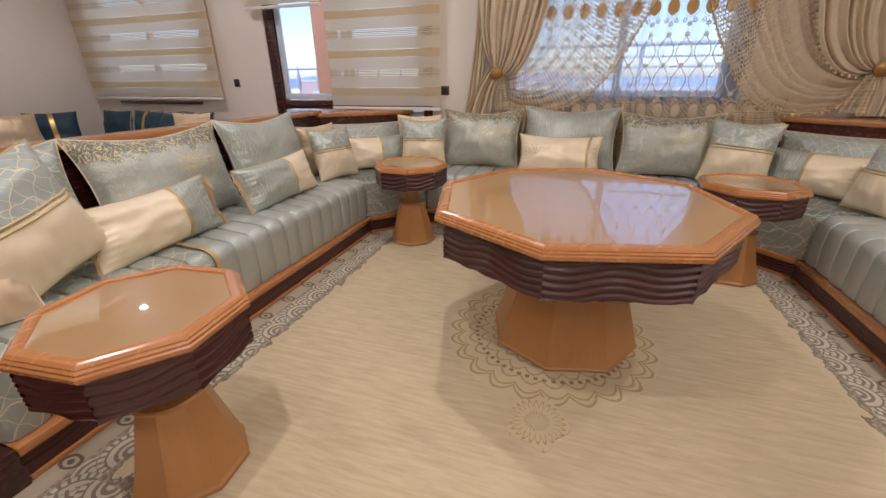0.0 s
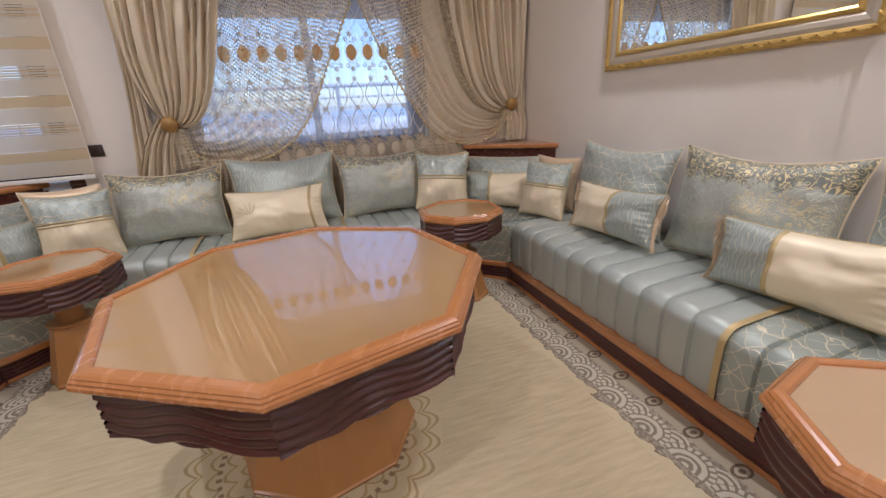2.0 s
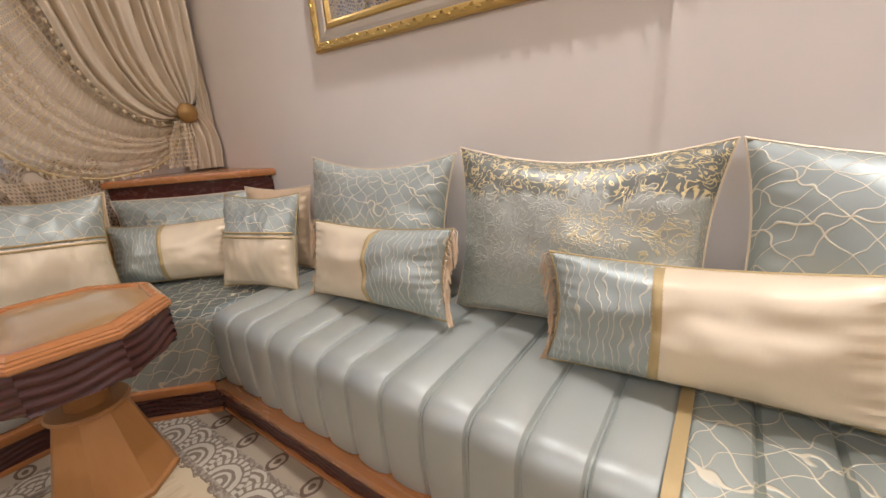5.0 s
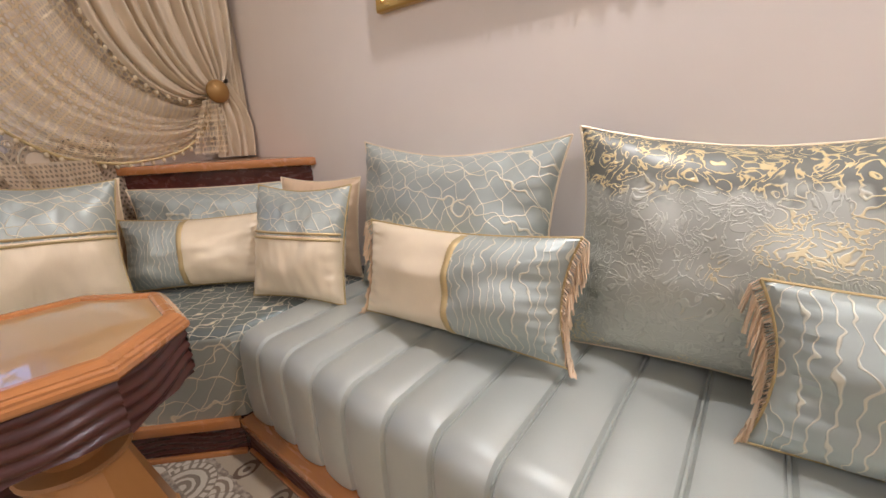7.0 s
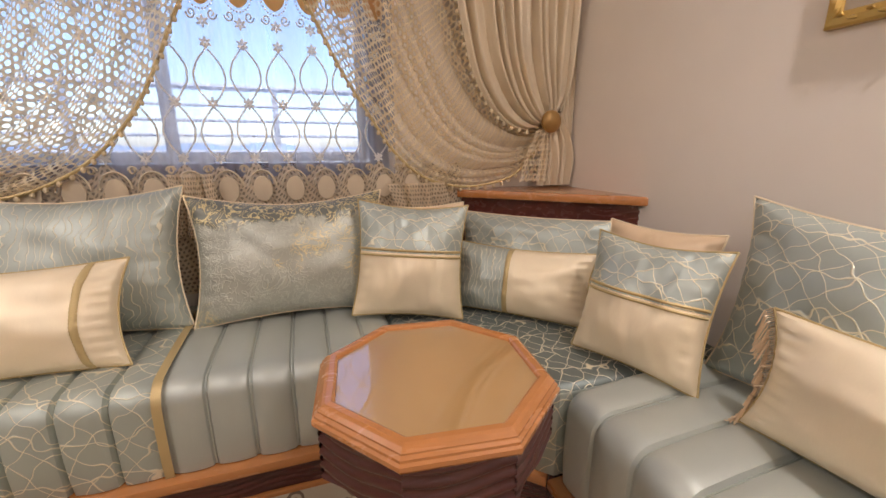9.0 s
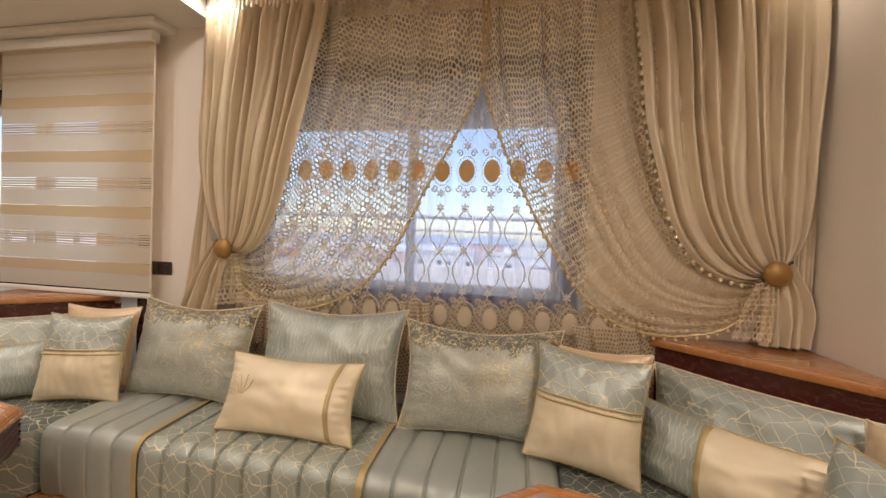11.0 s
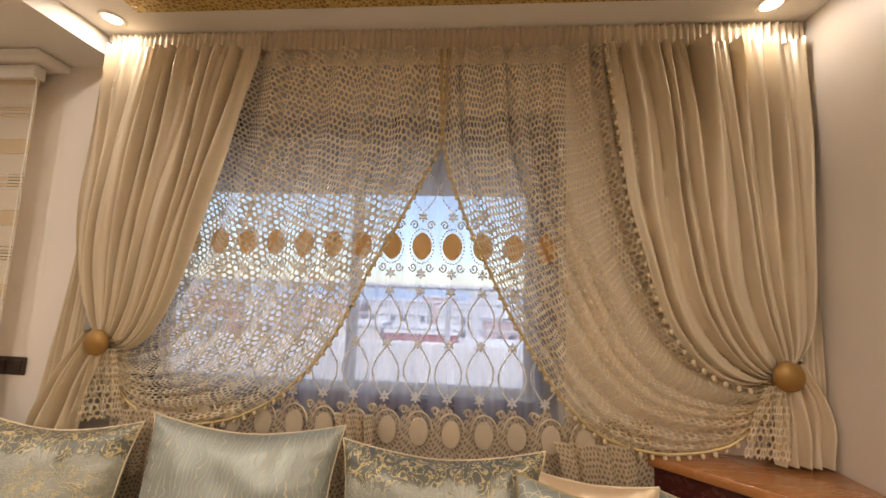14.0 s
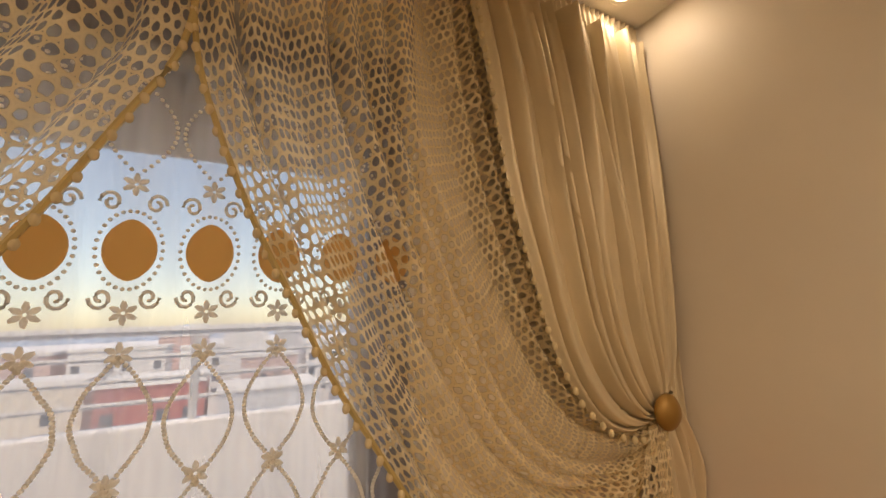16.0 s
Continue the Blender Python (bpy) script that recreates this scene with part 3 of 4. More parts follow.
    part("top_trim", box(0, 0, TRIM - .036, ln, .07, TRIM, .005), M_OAK, s, "honey-coloured wooden edge").matrix_basis = m
    part("foot_trim", box(0, .006, 0, ln, .022, .020, .004), M_OAK, s, "honey-coloured wooden edge").matrix_basis = m
    # cabinet behind the corner seat
    c = thing("corner_cabinet", "mahogany corner cabinet with a thick honey-coloured wooden top", "cabinet", group="corner cabinets")
    p, q = (2.70, YB - .004), (back, 4.84)
    part("body", prism(fx([(p[0] + .05, p[1]), (q[0], q[1] + .05), (q[0], YB - .004)]), SEAT + .02, .925), M_LITCAB, c, smooth=False)
    part("top", prism(fx([p, q, (q[0], YB - .004)]), .928, .968, .007), M_OAK, c, "honey-coloured wooden top with a moulded edge")
    ln = math.hypot(q[0] - p[0], q[1] - p[1]) - .05
    ang = math.degrees(math.atan2(q[1] - p[1], q[0] - p[0]))
    pp = (p[0] + .055, p[1] - .012)
    if flip:
        m = pose(2 * mid - q[0], q[1] + .055, 0, 0, 0, -ang) @ pose(.012, 0, 0)
    else:
        m = pose(pp[0], pp[1], 0, 0, 0, ang)
    part("carved_front", carved_strip(ln, .26, .004, .03), M_LITCAB, c).matrix_basis = m @ pose(0, .012, .645)
    part("bead", box(0, -.006, .63, ln, .02, .644, .004), M_OAK, c).matrix_basis = m


corner_unit(False)
corner_unit(True)


# ---- tables ----
def table_parts(t, r, h, drum, small):
    zt = h - .045
    zb = zt - drum
    ap = r * .93
    side = 2 * ap * math.sin(radians(22.5))
    amp = .010 if small else .012
    panel = carved_strip(side + .82 * amp, drum, amp, .030)
    me = bpy.data.meshes.new("carved_panel")
    for f in panel.faces:
        f.smooth = True
    panel.to_mesh(me)
    panel.free()
    me.materials.append(M_CARV)
    body = part("drum", loft([octagon(ap - .003, zb), octagon(ap - .003, zt)]), M_DARK, t, smooth=False)
    for k in range(8):
        p = new("carved_panel", me)
        p.parent = body
        p.matrix_basis = pose(0, 0, zb, 0, 0, 45 * k) @ pose(-side / 2 - .41 * amp, -ap * math.cos(radians(22.5)), 0)
    lip = .050 if small else .060
    rings = [octagon(r - .045, zt - .002), octagon(r - .004, zt), octagon(r, zt + .006), octagon(r, zt + .016), octagon(r - .006, zt + .020),
             octagon(r - .006, zt + .026), octagon(r - .013, zt + .031), octagon(r - .013, zt + .035), octagon(r - .022, zt + .042), octagon(r - .030, zt + .045),
             octagon(r - lip + .006, zt + .045), octagon(r - lip, zt + .041), octagon(r - lip - .002, zt + .034)]
    part("rim", loft(rings, caps=False), M_OAK, t, "honey-coloured moulded wooden rim", smooth=False)
    part("tabletop", loft([octagon(r - lip + .002, zt + .01), octagon(r - lip + .002, zt + .035)]), M_TOP, t, "honey veneer under polished glass", smooth=False)
    if small:
        ped = part("pedestal", loft([octagon(.185, .004), octagon(.187, .02), octagon(.178, .03), octagon(.100, .325)]), M_PED, t, smooth=False)
        part("collar", loft([ring(.100, .322), ring(.112, .326), ring(.114, .333), ring(.108, .340), ring(.06, .342)]), M_PED, ped)
        part("column", loft([ring(.062, .338), ring(.060, .40), ring(.066, zb)]), M_PED, ped)
    else:
        part("pedestal", loft([octagon(.372, .004), octagon(.374, .014), octagon(.366, .02), octagon(.225, .50), octagon(.225, zb)]), M_PED, t, smooth=False)


SMALL = None
for x, y, turn, label in ((2.30, 4.35, 195.7, "small octagonal carved mahogany table with honey pedestal by corner seat"),
                          (0.06, 2.12, -62, "small octagonal carved mahogany table with honey wood pedestal"),
                          (0.00, 4.37, 15, "small octagonal carved mahogany table with honey pedestal by corner seat"),
                          (2.44, 2.10, 36, "small octagonal carved mahogany table with honey wood pedestal")):
    if SMALL is None:
        SMALL = thing("side_table", label, "side table", pose(x, y, .002, 0, 0, turn - 22.5), "small carved tables")
        table_parts(SMALL, .30, .655, .128, True)
    else:
        tagged(copy_thing(SMALL, pose(x, y, .002, 0, 0, turn - 22.5)), label)
big = thing("octagonal_table", "large octagonal table, carved mahogany drum, glass-topped honey veneer", "table", pose(1.262, 3.345, .006, 0, 0, -98.4 - 22.5))
table_parts(big, .705, .745, .17, False)


# ---- cushions ----
def pillow_point(w, h, d, u, v, side, seed, pull):
    x = w / 2 * u * (1 - .10 * (1 - v * v))
    z = h / 2 * v * (1 - (pull if v > 0 else .55 * pull) * (1 - abs(u) ** 1.7))
    t = d / 2 * max(0, (1 - abs(u) ** 2.3) * (1 - abs(v) ** 2.1)) ** .52
    wr = noise.noise((u * 2.1 + seed, v * 2.1, side)) * .018 + noise.noise((u * 7 + seed, v * 3, side * 2)) * .006
    wr += .007 * math.sin(v * 31 + seed * 3 + 2 * noise.noise((v * 4, seed, 0))) * max(0, 1 - 3.5 * (1 - abs(u))) + .004 * math.sin(u * 37 + seed) * max(0, 1 - 4.5 * (1 - abs(v)))
    edge = min(1, 8 * (1 - abs(u)), 8 * (1 - abs(v)))
    return x, side * (t + wr * edge * .8), z


def pillow(name, m, w, h, d, zones, label, pull=.09, axis="u", fringe="", braid=True, seed=0.0, category="cushion", group=""):
    """A stuffed cushion; zones: (start, end, material, name) across u or up v; front faces -y."""
    c = thing(name, label, category, m @ pose(0, 0, h / 2), group)
    for a, b, material, zn in zones:
        bm = bmesh.new()
        ua, ub, va, vb = (a, b, -1, 1) if axis == "u" else (-1, 1, a, b)
        nu, nv = max(10, int(44 * (ub - ua) / 2)), max(8, int(36 * (vb - va) / 2))
        for side in (-1, 1):
            rows = [[bm.verts.new(pillow_point(w, h, d, ua + (ub - ua) * i / nu, va + (vb - va) * j / nv, side, seed, pull)) for i in range(nu + 1)] for j in range(nv + 1)]
            for r, q in zip(rows, rows[1:]):
                for i in range(nu):
                    bm.faces.new((r[i], r[i + 1], q[i + 1], q[i]))
        bmesh.ops.remove_doubles(bm, verts=bm.verts, dist=.0005)
        part(zn, bm, material, c)
    loop = [(u, -1) for u in np.linspace(-1, 1, 15)] + [(1, v) for v in np.linspace(-1, 1, 12)] + [(u, 1) for u in np.linspace(1, -1, 15)] + [(-1, v) for v in np.linspace(1, -1, 12)]
    pts = [pillow_point(w, h, 0, u, v, 0, seed, pull) for u, v in loop]
    part("piping", tube(pts, .0036, 6), M_CREAM if len(zones) == 1 else M_BRAID, c, "corded edge")
    if braid and len(zones) > 1:
        cut = zones[0][1]
        for off in ((0.0,) if axis == "u" else (-.05, .05)):
            line = []
            for t in np.linspace(-.985, .985, 26):
                u, v = (cut + off, t) if axis == "u" else (t, cut + off)
                x, y, z = pillow_point(w, h, d, u, v, -1, seed, pull)
                line.append((x, y - .002, z))
            if axis == "v":
                part("braid", tube(line, .0055, 6), M_BRAID, c, "gold braid")
        if axis == "u":
            # a flat woven ribbon with a scalloped rim, laid over the seam
            bm = bmesh.new()
            rows = []
            for k, t in enumerate(np.linspace(-.985, .985, 60)):
                half = (.0105 + .0015 * (k % 2)) / (w / 2)
                row = []
                for f, rise in ((-1, .0006), (-.6, .0040), (0, .0046), (.6, .0040), (1, .0006)):
                    x, y, z = pillow_point(w, h, d, cut + f * half, t, -1, seed, pull)
                    row.append((x, y - rise - .0012 * ((k + (f > 0)) % 2), z))
                rows.append(row)
            part("braid", loft(rows, closed=False, caps=False, bm=bm), M_BRAID, c, "flat gold braid")
    rnd = random.Random(int(seed * 10) + 5)
    for end in fringe:
        u = -1 if end == "l" else 1
        bm = bmesh.new()
        for k in range(64):
            v = -1 + 2 * k / 63
            x, y, z = pillow_point(w, h, 0, u, v, 0, seed, pull)
            ln = .055 + .035 * rnd.random()
            path = [(x, 0, z), (x + u * .014, -.004 + .012 * rnd.uniform(-1, 1), z - .010), (x + u * (.020 + .008 * rnd.random()), -.004 + .016 * rnd.uniform(-1, 1), max(-h / 2 - .012, z - ln))]
            tube(path, .0022, 3, bm)
        part("fringe", bm, M_PEACH, c, "silky tan fringe")
    return c


RIGHT, LEFT, NORTH = -90, 90, 0
Z0 = SEAT + .004


def at(x, y, turn, lean=14, roll=0, z=Z0):
    return pose(x, y, z, -lean, 0, turn) @ pose(0, 0, 0, 0, roll, 0)


def back_cushion(x, y, turn, material, what, w=.80, h=.54, seed=0.0, lean=14):
    zones = [(-1, 1, material, "cover")]
    pillow("back_cushion", at(x, y, turn, lean), w, h + .01, .24, zones, what, .20, braid=False, seed=seed, group="large back cushions")


NETL = "large sage satin back cushion embroidered with a gold net"
WAVL = "large sage satin back cushion embroidered with fine waves"
DAML = "large sage damask back cushion with gold leaf embroidery"
back_cushion(3.235, 3.94, RIGHT, M_NET, NETL, .82, .55, 1.0, 9)
back_cushion(3.235, 3.11, RIGHT, M_DAM, DAML, .80, .57, 2.0, 9)
back_cushion(3.235, 2.29, RIGHT, M_NET, NETL, .82, .57, 3.0, 9)
back_cushion(3.235, 1.46, RIGHT, M_WAVE, WAVL, .80, .55, 4.0, 9)
back_cushion(.36, 5.20, NORTH, M_DAM, DAML, .76, .53, 5.0)
back_cushion(1.17, 5.22, NORTH, M_WAVE, WAVL, .82, .56, 6.0)
back_cushion(1.97, 5.20, NORTH, M_DAM, DAML, .78, .52, 7.0)
back_cushion(-.93, 3.96, LEFT, M_WAVE, WAVL, .80, .55, 8.0)
back_cushion(-.93, 3.12, LEFT, M_DAM, DAML, .88, .54, 9.0)
back_cushion(-.93, 2.28, LEFT, M_NET, NETL, .80, .54, 10.0)


def bolster(m, w, h, cut, cream_left, fringe, seed, what=""):
    za = (-1, cut, M_CREAM, "cream_panel") if cream_left else (-1, cut, M_WAVE, "embroidered_panel")
    zb = (cut, 1, M_WAVE, "embroidered_panel") if cream_left else (cut, 1, M_CREAM, "cream_panel")
    pillow("lumbar_cushion", m, w, h, .19, [za, zb], what or "lumbar cushion, half cream, half sage wave embroidery, tan fringe", .12, fringe=fringe, seed=seed, group="lumbar cushions")


bolster(at(3.05, 3.76, RIGHT, 13, -2, Z0 + .024), .70, .305, .12, True, "lr", 11.0)
bolster(at(3.055, 2.735, RIGHT, 13, -3, Z0 + .024), .70, .30, -.22, False, "lr", 12.0)
bolster(at(-.68, 3.72, LEFT, 17, -2), .74, .295, .18, False, "l", 13.0)
bolster(at(-.68, 2.80, LEFT, 17, -2), .70, .295, .30, True, "lr", 14.0)


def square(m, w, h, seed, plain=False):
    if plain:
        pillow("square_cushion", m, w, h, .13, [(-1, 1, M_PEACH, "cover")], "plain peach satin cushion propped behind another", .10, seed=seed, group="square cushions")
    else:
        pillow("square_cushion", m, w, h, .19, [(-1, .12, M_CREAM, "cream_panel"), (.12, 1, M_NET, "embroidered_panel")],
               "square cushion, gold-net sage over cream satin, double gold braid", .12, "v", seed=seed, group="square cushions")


square(at(2.98, 4.42, -72, 16), .42, .43, 15.0)
square(at(2.40, 5.02, -14, 14, 4, Z0 + .012), .46, .48, 16.0)
square(at(2.975, 2.262, -138, 10, 6, Z0 + .024), .48, .45, 17.0)
square(at(-.68, 4.42, 72, 16), .42, .43, 18.0)
square(at(-.14, 5.03, 14, 14), .44, .46, 19.0)
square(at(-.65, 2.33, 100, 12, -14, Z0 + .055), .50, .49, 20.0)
square(at(3.22, 4.60, -74, 8), .42, .42, 21.0, True)
square(at(2.50, 5.20, -10, 10), .44, .46, 22.0, True)
square(at(-.95, 4.58, 76, 8), .42, .42, 23.0, True)
square(at(-.25, 5.20, 10, 10), .44, .47, 24.0, True)
square(at(-.62, 1.99, 70, 20, 0), .42, .44, 25.0, True)
for x, y, turn, seed in ((2.98, 5.05, -45, 26.0), (-.69, 5.05, 45, 27.0)):
    pillow("long_cushion", at(x, y, turn, 12), .74, .40, .16, [(-1, 1, M_NET, "cover")], "long sage gold-net cushion leaning on the corner cabinet", .05, seed=seed, group="corner cushions")
bolster(at(2.84, 4.91, -45, 16), .62, .30, -.12, False, "", 28.0, "lumbar cushion, half sage wave embroidery and half cream satin")
bolster(at(-.55, 4.91, 45, 16), .62, .30, .12, True, "", 29.0, "lumbar cushion, half cream satin and half sage wave embroidery")
cream = pillow("cream_cushion", at(1.10, 4.97, NORTH, 22, 0), .70, .36, .19, [(-1, .72, M_CREAM, "cover"), (.72, 1, M_CREAM, "end_panel")], "cream satin lumbar cushion with gold braid and stitched leaf", .14, seed=30.0)
bm = bmesh.new()
for k in range(5):
    t = radians(35 + 110 * k / 4)
    path = []
    for j in range(9):
        r = .012 + .075 * j / 8
        x, z = -.20 + r * math.cos(t + .3 * j / 8), -.02 + 1.1 * r * math.sin(t + .3 * j / 8)
        path.append((x, pillow_point(.70, .36, .19, x / .35, z / .18, -1, 30.0, .14)[1] - .001, z))
    tube(path, .0016, 4, bm)
part("stitched_leaf", bm, M_BRAID, cream, "gold stitched leaf motif")


# ---- wall mirror ----
def wall_mirror():
    y0, y1, z0, z1 = 2.84, 4.31, 1.48, 2.44
    f = thing("wall_mirror", "large mirror in a carved gilt and silver frame", "mirror", pose(XR - .003, 0, 0))

    def loop(inset, out):
        return [(-out, y0 + inset, z0 + inset), (-out, y1 - inset, z0 + inset), (-out, y1 - inset, z1 - inset), (-out, y0 + inset, z1 - inset)]

    def band(name, prof, material, label):
        bm = bmesh.new()
        rings = [[bm.verts.new(p) for p in loop(i, o)] for i, o in prof]
        for a, b in zip(rings, rings[1:]):
            for k in range(4):
                bm.faces.new((a[k], a[(k + 1) % 4], b[(k + 1) % 4], b[k]))
        part(name, bm, material, f, label, smooth=False)

    band("outer_moulding", [(0, 0), (0, .022), (.006, .030), (.022, .033), (.034, .028), (.038, .023)], M_GOLD, "gilt outer moulding")
    band("silver_moulding", [(.038, .023), (.055, .026), (.075, .022), (.085, .017)], M_SILV, "silver-washed flat moulding")
    band("inner_moulding", [(.085, .017), (.090, .023), (.102, .025), (.112, .019), (.116, .012)], M_GOLD, "gilt inner moulding")
    bm = bmesh.new()
    for k in range(4):
        a, b = Vector(loop(.021, .032)[k]), Vector(loop(.021, .032)[(k + 1) % 4])
        n = int((b - a).length / .030)
        d = (b - a).normalized()
        for j in range(n):
            c = a + (b - a) * (j + .5) / n
            side = d.cross(Vector((1, 0, 0))) * (.006 if j % 2 else -.006)
            m = Matrix.Translation(c + side) @ d.to_track_quat("X", "Z").to_matrix().to_4x4() @ pose(0, 0, 0, 0, 0, 35 if j % 2 else -35) @ Matrix.Diagonal((.016, .007, .006, 1))
            bmesh.ops.create_icosphere(bm, subdivisions=1, radius=1, matrix=m)
    part("carved_leaves", bm, M_GOLD, f, "gilt carved leaves")
    part("glass", prism([(-.014, y0 + .115), (-.002, y0 + .115), (-.002, y1 - .115), (-.014, y1 - .115)], z0 + .115, z1 - .115), M_MIRROR, f, "mirror glass", smooth=False)


wall_mirror()


# ---- curtains ----
def resample(pts, n):
    """n points evenly spaced along a smooth curve through the controls."""
    p = [pts[0]] + list(pts) + [pts[-1]]
    fine = []
    for k in range(1, len(p) - 2):
        a, b, c, d = (np.array(q) for q in p[k - 1:k + 3])
        for j in range(12):
            t = j / 12
            fine.append(.5 * (2 * b + (c - a) * t + (2 * a - 5 * b + 4 * c - d) * t * t + (3 * b - a - 3 * c + d) * t ** 3))
    fine.append(np.array(pts[-1], float))
    fine = np.array(fine)
    s = np.concatenate([[0], np.cumsum(np.linalg.norm(np.diff(fine, axis=0), axis=1))])
    q = np.linspace(0, s[-1], n)
    return np.stack([np.interp(q, s, fine[:, 0]), np.interp(q, s, fine[:, 1])], 1), s[-1]


def cloth(name, inner, outer, y0, folds, amp, material, parent, label, width, nv=60, bulge=.0, seed=0.0, sag=0.0, end_amp=.3, sharp=.75, gather=0.0):
    """Pleated cloth hung between two edge curves in x and z: rounded ridges, sharp valleys, fine gathers at the top."""
    a, la = resample(inner, nv)
    b, lb = resample(outer, nv)
    ns = folds * 12
    bm = bmesh.new()
    uv = bm.loops.layers.uv.new("UVMap")
    rows = []
    for i in range(nv):
        v = i / (nv - 1)
        row = []
        for j in range(ns + 1):
            s = j / ns
            p = a[i] * (1 - s) + b[i] * s
            ph = 2 * math.pi * folds * (s + .022 * math.sin(s * 17 + seed) + .034 * noise.noise((s * 5, v * 2.4, seed)))
            k = amp * (1 - (1 - end_amp) * v ** 1.3) * (.85 + .9 * noise.noise((s * 9 + seed, v * 1.5, 1)))
            k *= min(1, .12 + s * folds * 1.2)
            fold = 1.9 * abs(math.sin(ph / 2)) ** sharp - 1 + .22 * math.sin(1.5 * ph + 1 + 3 * v)
            fine = gather * max(0, 1 - 2.6 * v) ** 2 * math.sin(3.1 * ph + seed)
            y = y0 - k * fold - fine - bulge * math.sin(math.pi * min(1, v * 1.05)) * (1 - .5 * s)
            drop = sag * math.sin(math.pi * s) * v * (1 - v) * 4
            row.append((bm.verts.new((p[0], y, p[1] - drop)), (s * width, v * (la + lb) / 2)))
        rows.append(row)
    for r, q in zip(rows, rows[1:]):
        for j in range(ns):
            f = bm.faces.new((r[j][0], r[j + 1][0], q[j + 1][0], q[j][0]))
            for lp, c in zip(f.loops, (r[j][1], r[j + 1][1], q[j + 1][1], q[j][1])):
                lp[uv].uv = c
    ob = part(name, bm, material, parent, label)
    ob.data.set_sharp_from_angle(angle=radians(100))
    return ob


def heading(name, x0, x1, parent, material):
    """The gathered tape at the top of a curtain."""
    n = int((x1 - x0) / .004)
    bm = bmesh.new()
    rows = []
    for z, k in ((CEIL - .008, 1.0), (CEIL - .028, .5), (CEIL - .034, .25), (CEIL - .062, .6), (CEIL - .066, .3), (CEIL - .10, 1.1)):
        rows.append([bm.verts.new((x0 + (x1 - x0) * j / n, YB - .115 - .009 * k * math.sin(j * .9 + math.sin(j * .13)), z)) for j in range(n + 1)])
    for r, q in zip(rows, rows[1:]):
        for j in range(n):
            bm.faces.new((r[j], r[j + 1], q[j + 1], q[j]))
    part(name, bm, material, parent, "tightly gathered heading")


TOP = CEIL - .095
drape_r = thing("curtain", "heavy beige satin curtain gathered to a gilt wall knob", "curtain", group="satin side curtains")
DRAPE_R = [(2.605, TOP), (2.645, 2.36), (2.685, 2.0), (2.745, 1.75), (2.81, 1.53), (2.895, 1.385), (3.0, 1.295), (3.12, 1.262), (3.215, 1.285)]
cloth("panel", DRAPE_R, [(3.40, TOP), (3.405, 2.3), (3.40, 1.95), (3.395, 1.70), (3.38, 1.52), (3.36, 1.44), (3.335, 1.39), (3.31, 1.36), (3.28, 1.335)],
      5.388, 11, .050, M_DRAPE, drape_r, "", 1.6, 90, .040, 1.0, 0, .42, .6, .007)
cloth("tail", [(3.24, 1.27), (3.22, 1.15), (3.21, .98)], [(3.33, 1.36), (3.415, 1.20), (3.418, .98)], 5.385, 5, .022, M_DRAPE, drape_r, "", .6, 24, 0, 2.0, 0, 1.3)
cloth("side_fall", [(3.33, TOP), (3.345, 1.6), (3.34, .98)], [(3.418, TOP), (3.420, 1.6), (3.420, .98)], 5.41, 3, .018, M_DRAPE, drape_r, "", .4, 40, 0, 2.5, 0, 1.0)
heading("heading", 2.605, 3.415, drape_r, M_DRAPE)
drape_l = thing("curtain", "beige satin curtain gathered to a gilt knob beside the switch", "curtain", group="satin side curtains")
DRAPE_L = [(1.06, TOP), (1.02, 2.41), (.97, 2.14), (.89, 1.82), (.81, 1.56), (.71, 1.37), (.60, 1.28), (.50, 1.28)]
cloth("panel", DRAPE_L, [(.31, TOP), (.295, 2.3), (.285, 1.95), (.30, 1.70), (.34, 1.52), (.38, 1.42), (.41, 1.37), (.44, 1.33)],
      5.380, 10, .050, M_DRAPE, drape_l, "", 1.6, 90, .045, 3.0, 0, .42, .6, .007)
cloth("tail", [(.50, 1.28), (.45, 1.12), (.42, .90)], [(.40, 1.36), (.27, 1.16), (.17, .88)], 5.355, 5, .030, M_DRAPE, drape_l, "", .6, 26, 0, 4.0, 0, 1.3)
cloth("side_fall", [(.40, TOP), (.35, 1.6), (.32, .88)], [(.30, TOP), (.25, 1.6), (.14, .88)], 5.40, 4, .022, M_DRAPE, drape_l, "", .5, 40, 0, 4.5, 0, 1.2)
heading("heading", .30, 1.06, drape_l, M_DRAPE)


def pompoms(curve, n, y, parent):
    pts, _ = resample(curve, n)
    bm = bmesh.new()
    bmesh.ops.create_icosphere(bm, subdivisions=2, radius=.0085, matrix=Matrix.Diagonal((1, 1, 1.4, 1)))
    me = bpy.data.meshes.new("pompom")
    for f in bm.faces:
        f.smooth = True
    bm.to_mesh(me)
    bm.free()
    me.materials.append(M_POM)
    for k, (x, z) in enumerate(pts):
        p = new("pompom", me)
        p.parent = parent
        p.location = (x, y - .004 * math.sin(k * 2.1), z - .014)


EDGE_R = [(1.90, TOP), (1.91, 2.40), (1.93, 2.19), (1.98, 2.02), (2.06, 1.82), (2.14, 1.66), (2.22, 1.50), (2.30, 1.37), (2.44, 1.16), (2.58, 1.04), (2.74, .99), (2.90, .99), (3.08, 1.04), (3.22, 1.18)]
EDGE_L = [(1.93, TOP), (1.925, 2.40), (1.90, 2.19), (1.82, 2.02), (1.73, 1.84), (1.63, 1.66), (1.55, 1.49), (1.45, 1.31), (1.33, 1.17), (1.20, 1.07), (1.03, 1.0), (.82, .98), (.62, 1.04), (.49, 1.18)]
LACE_Y = 5.415
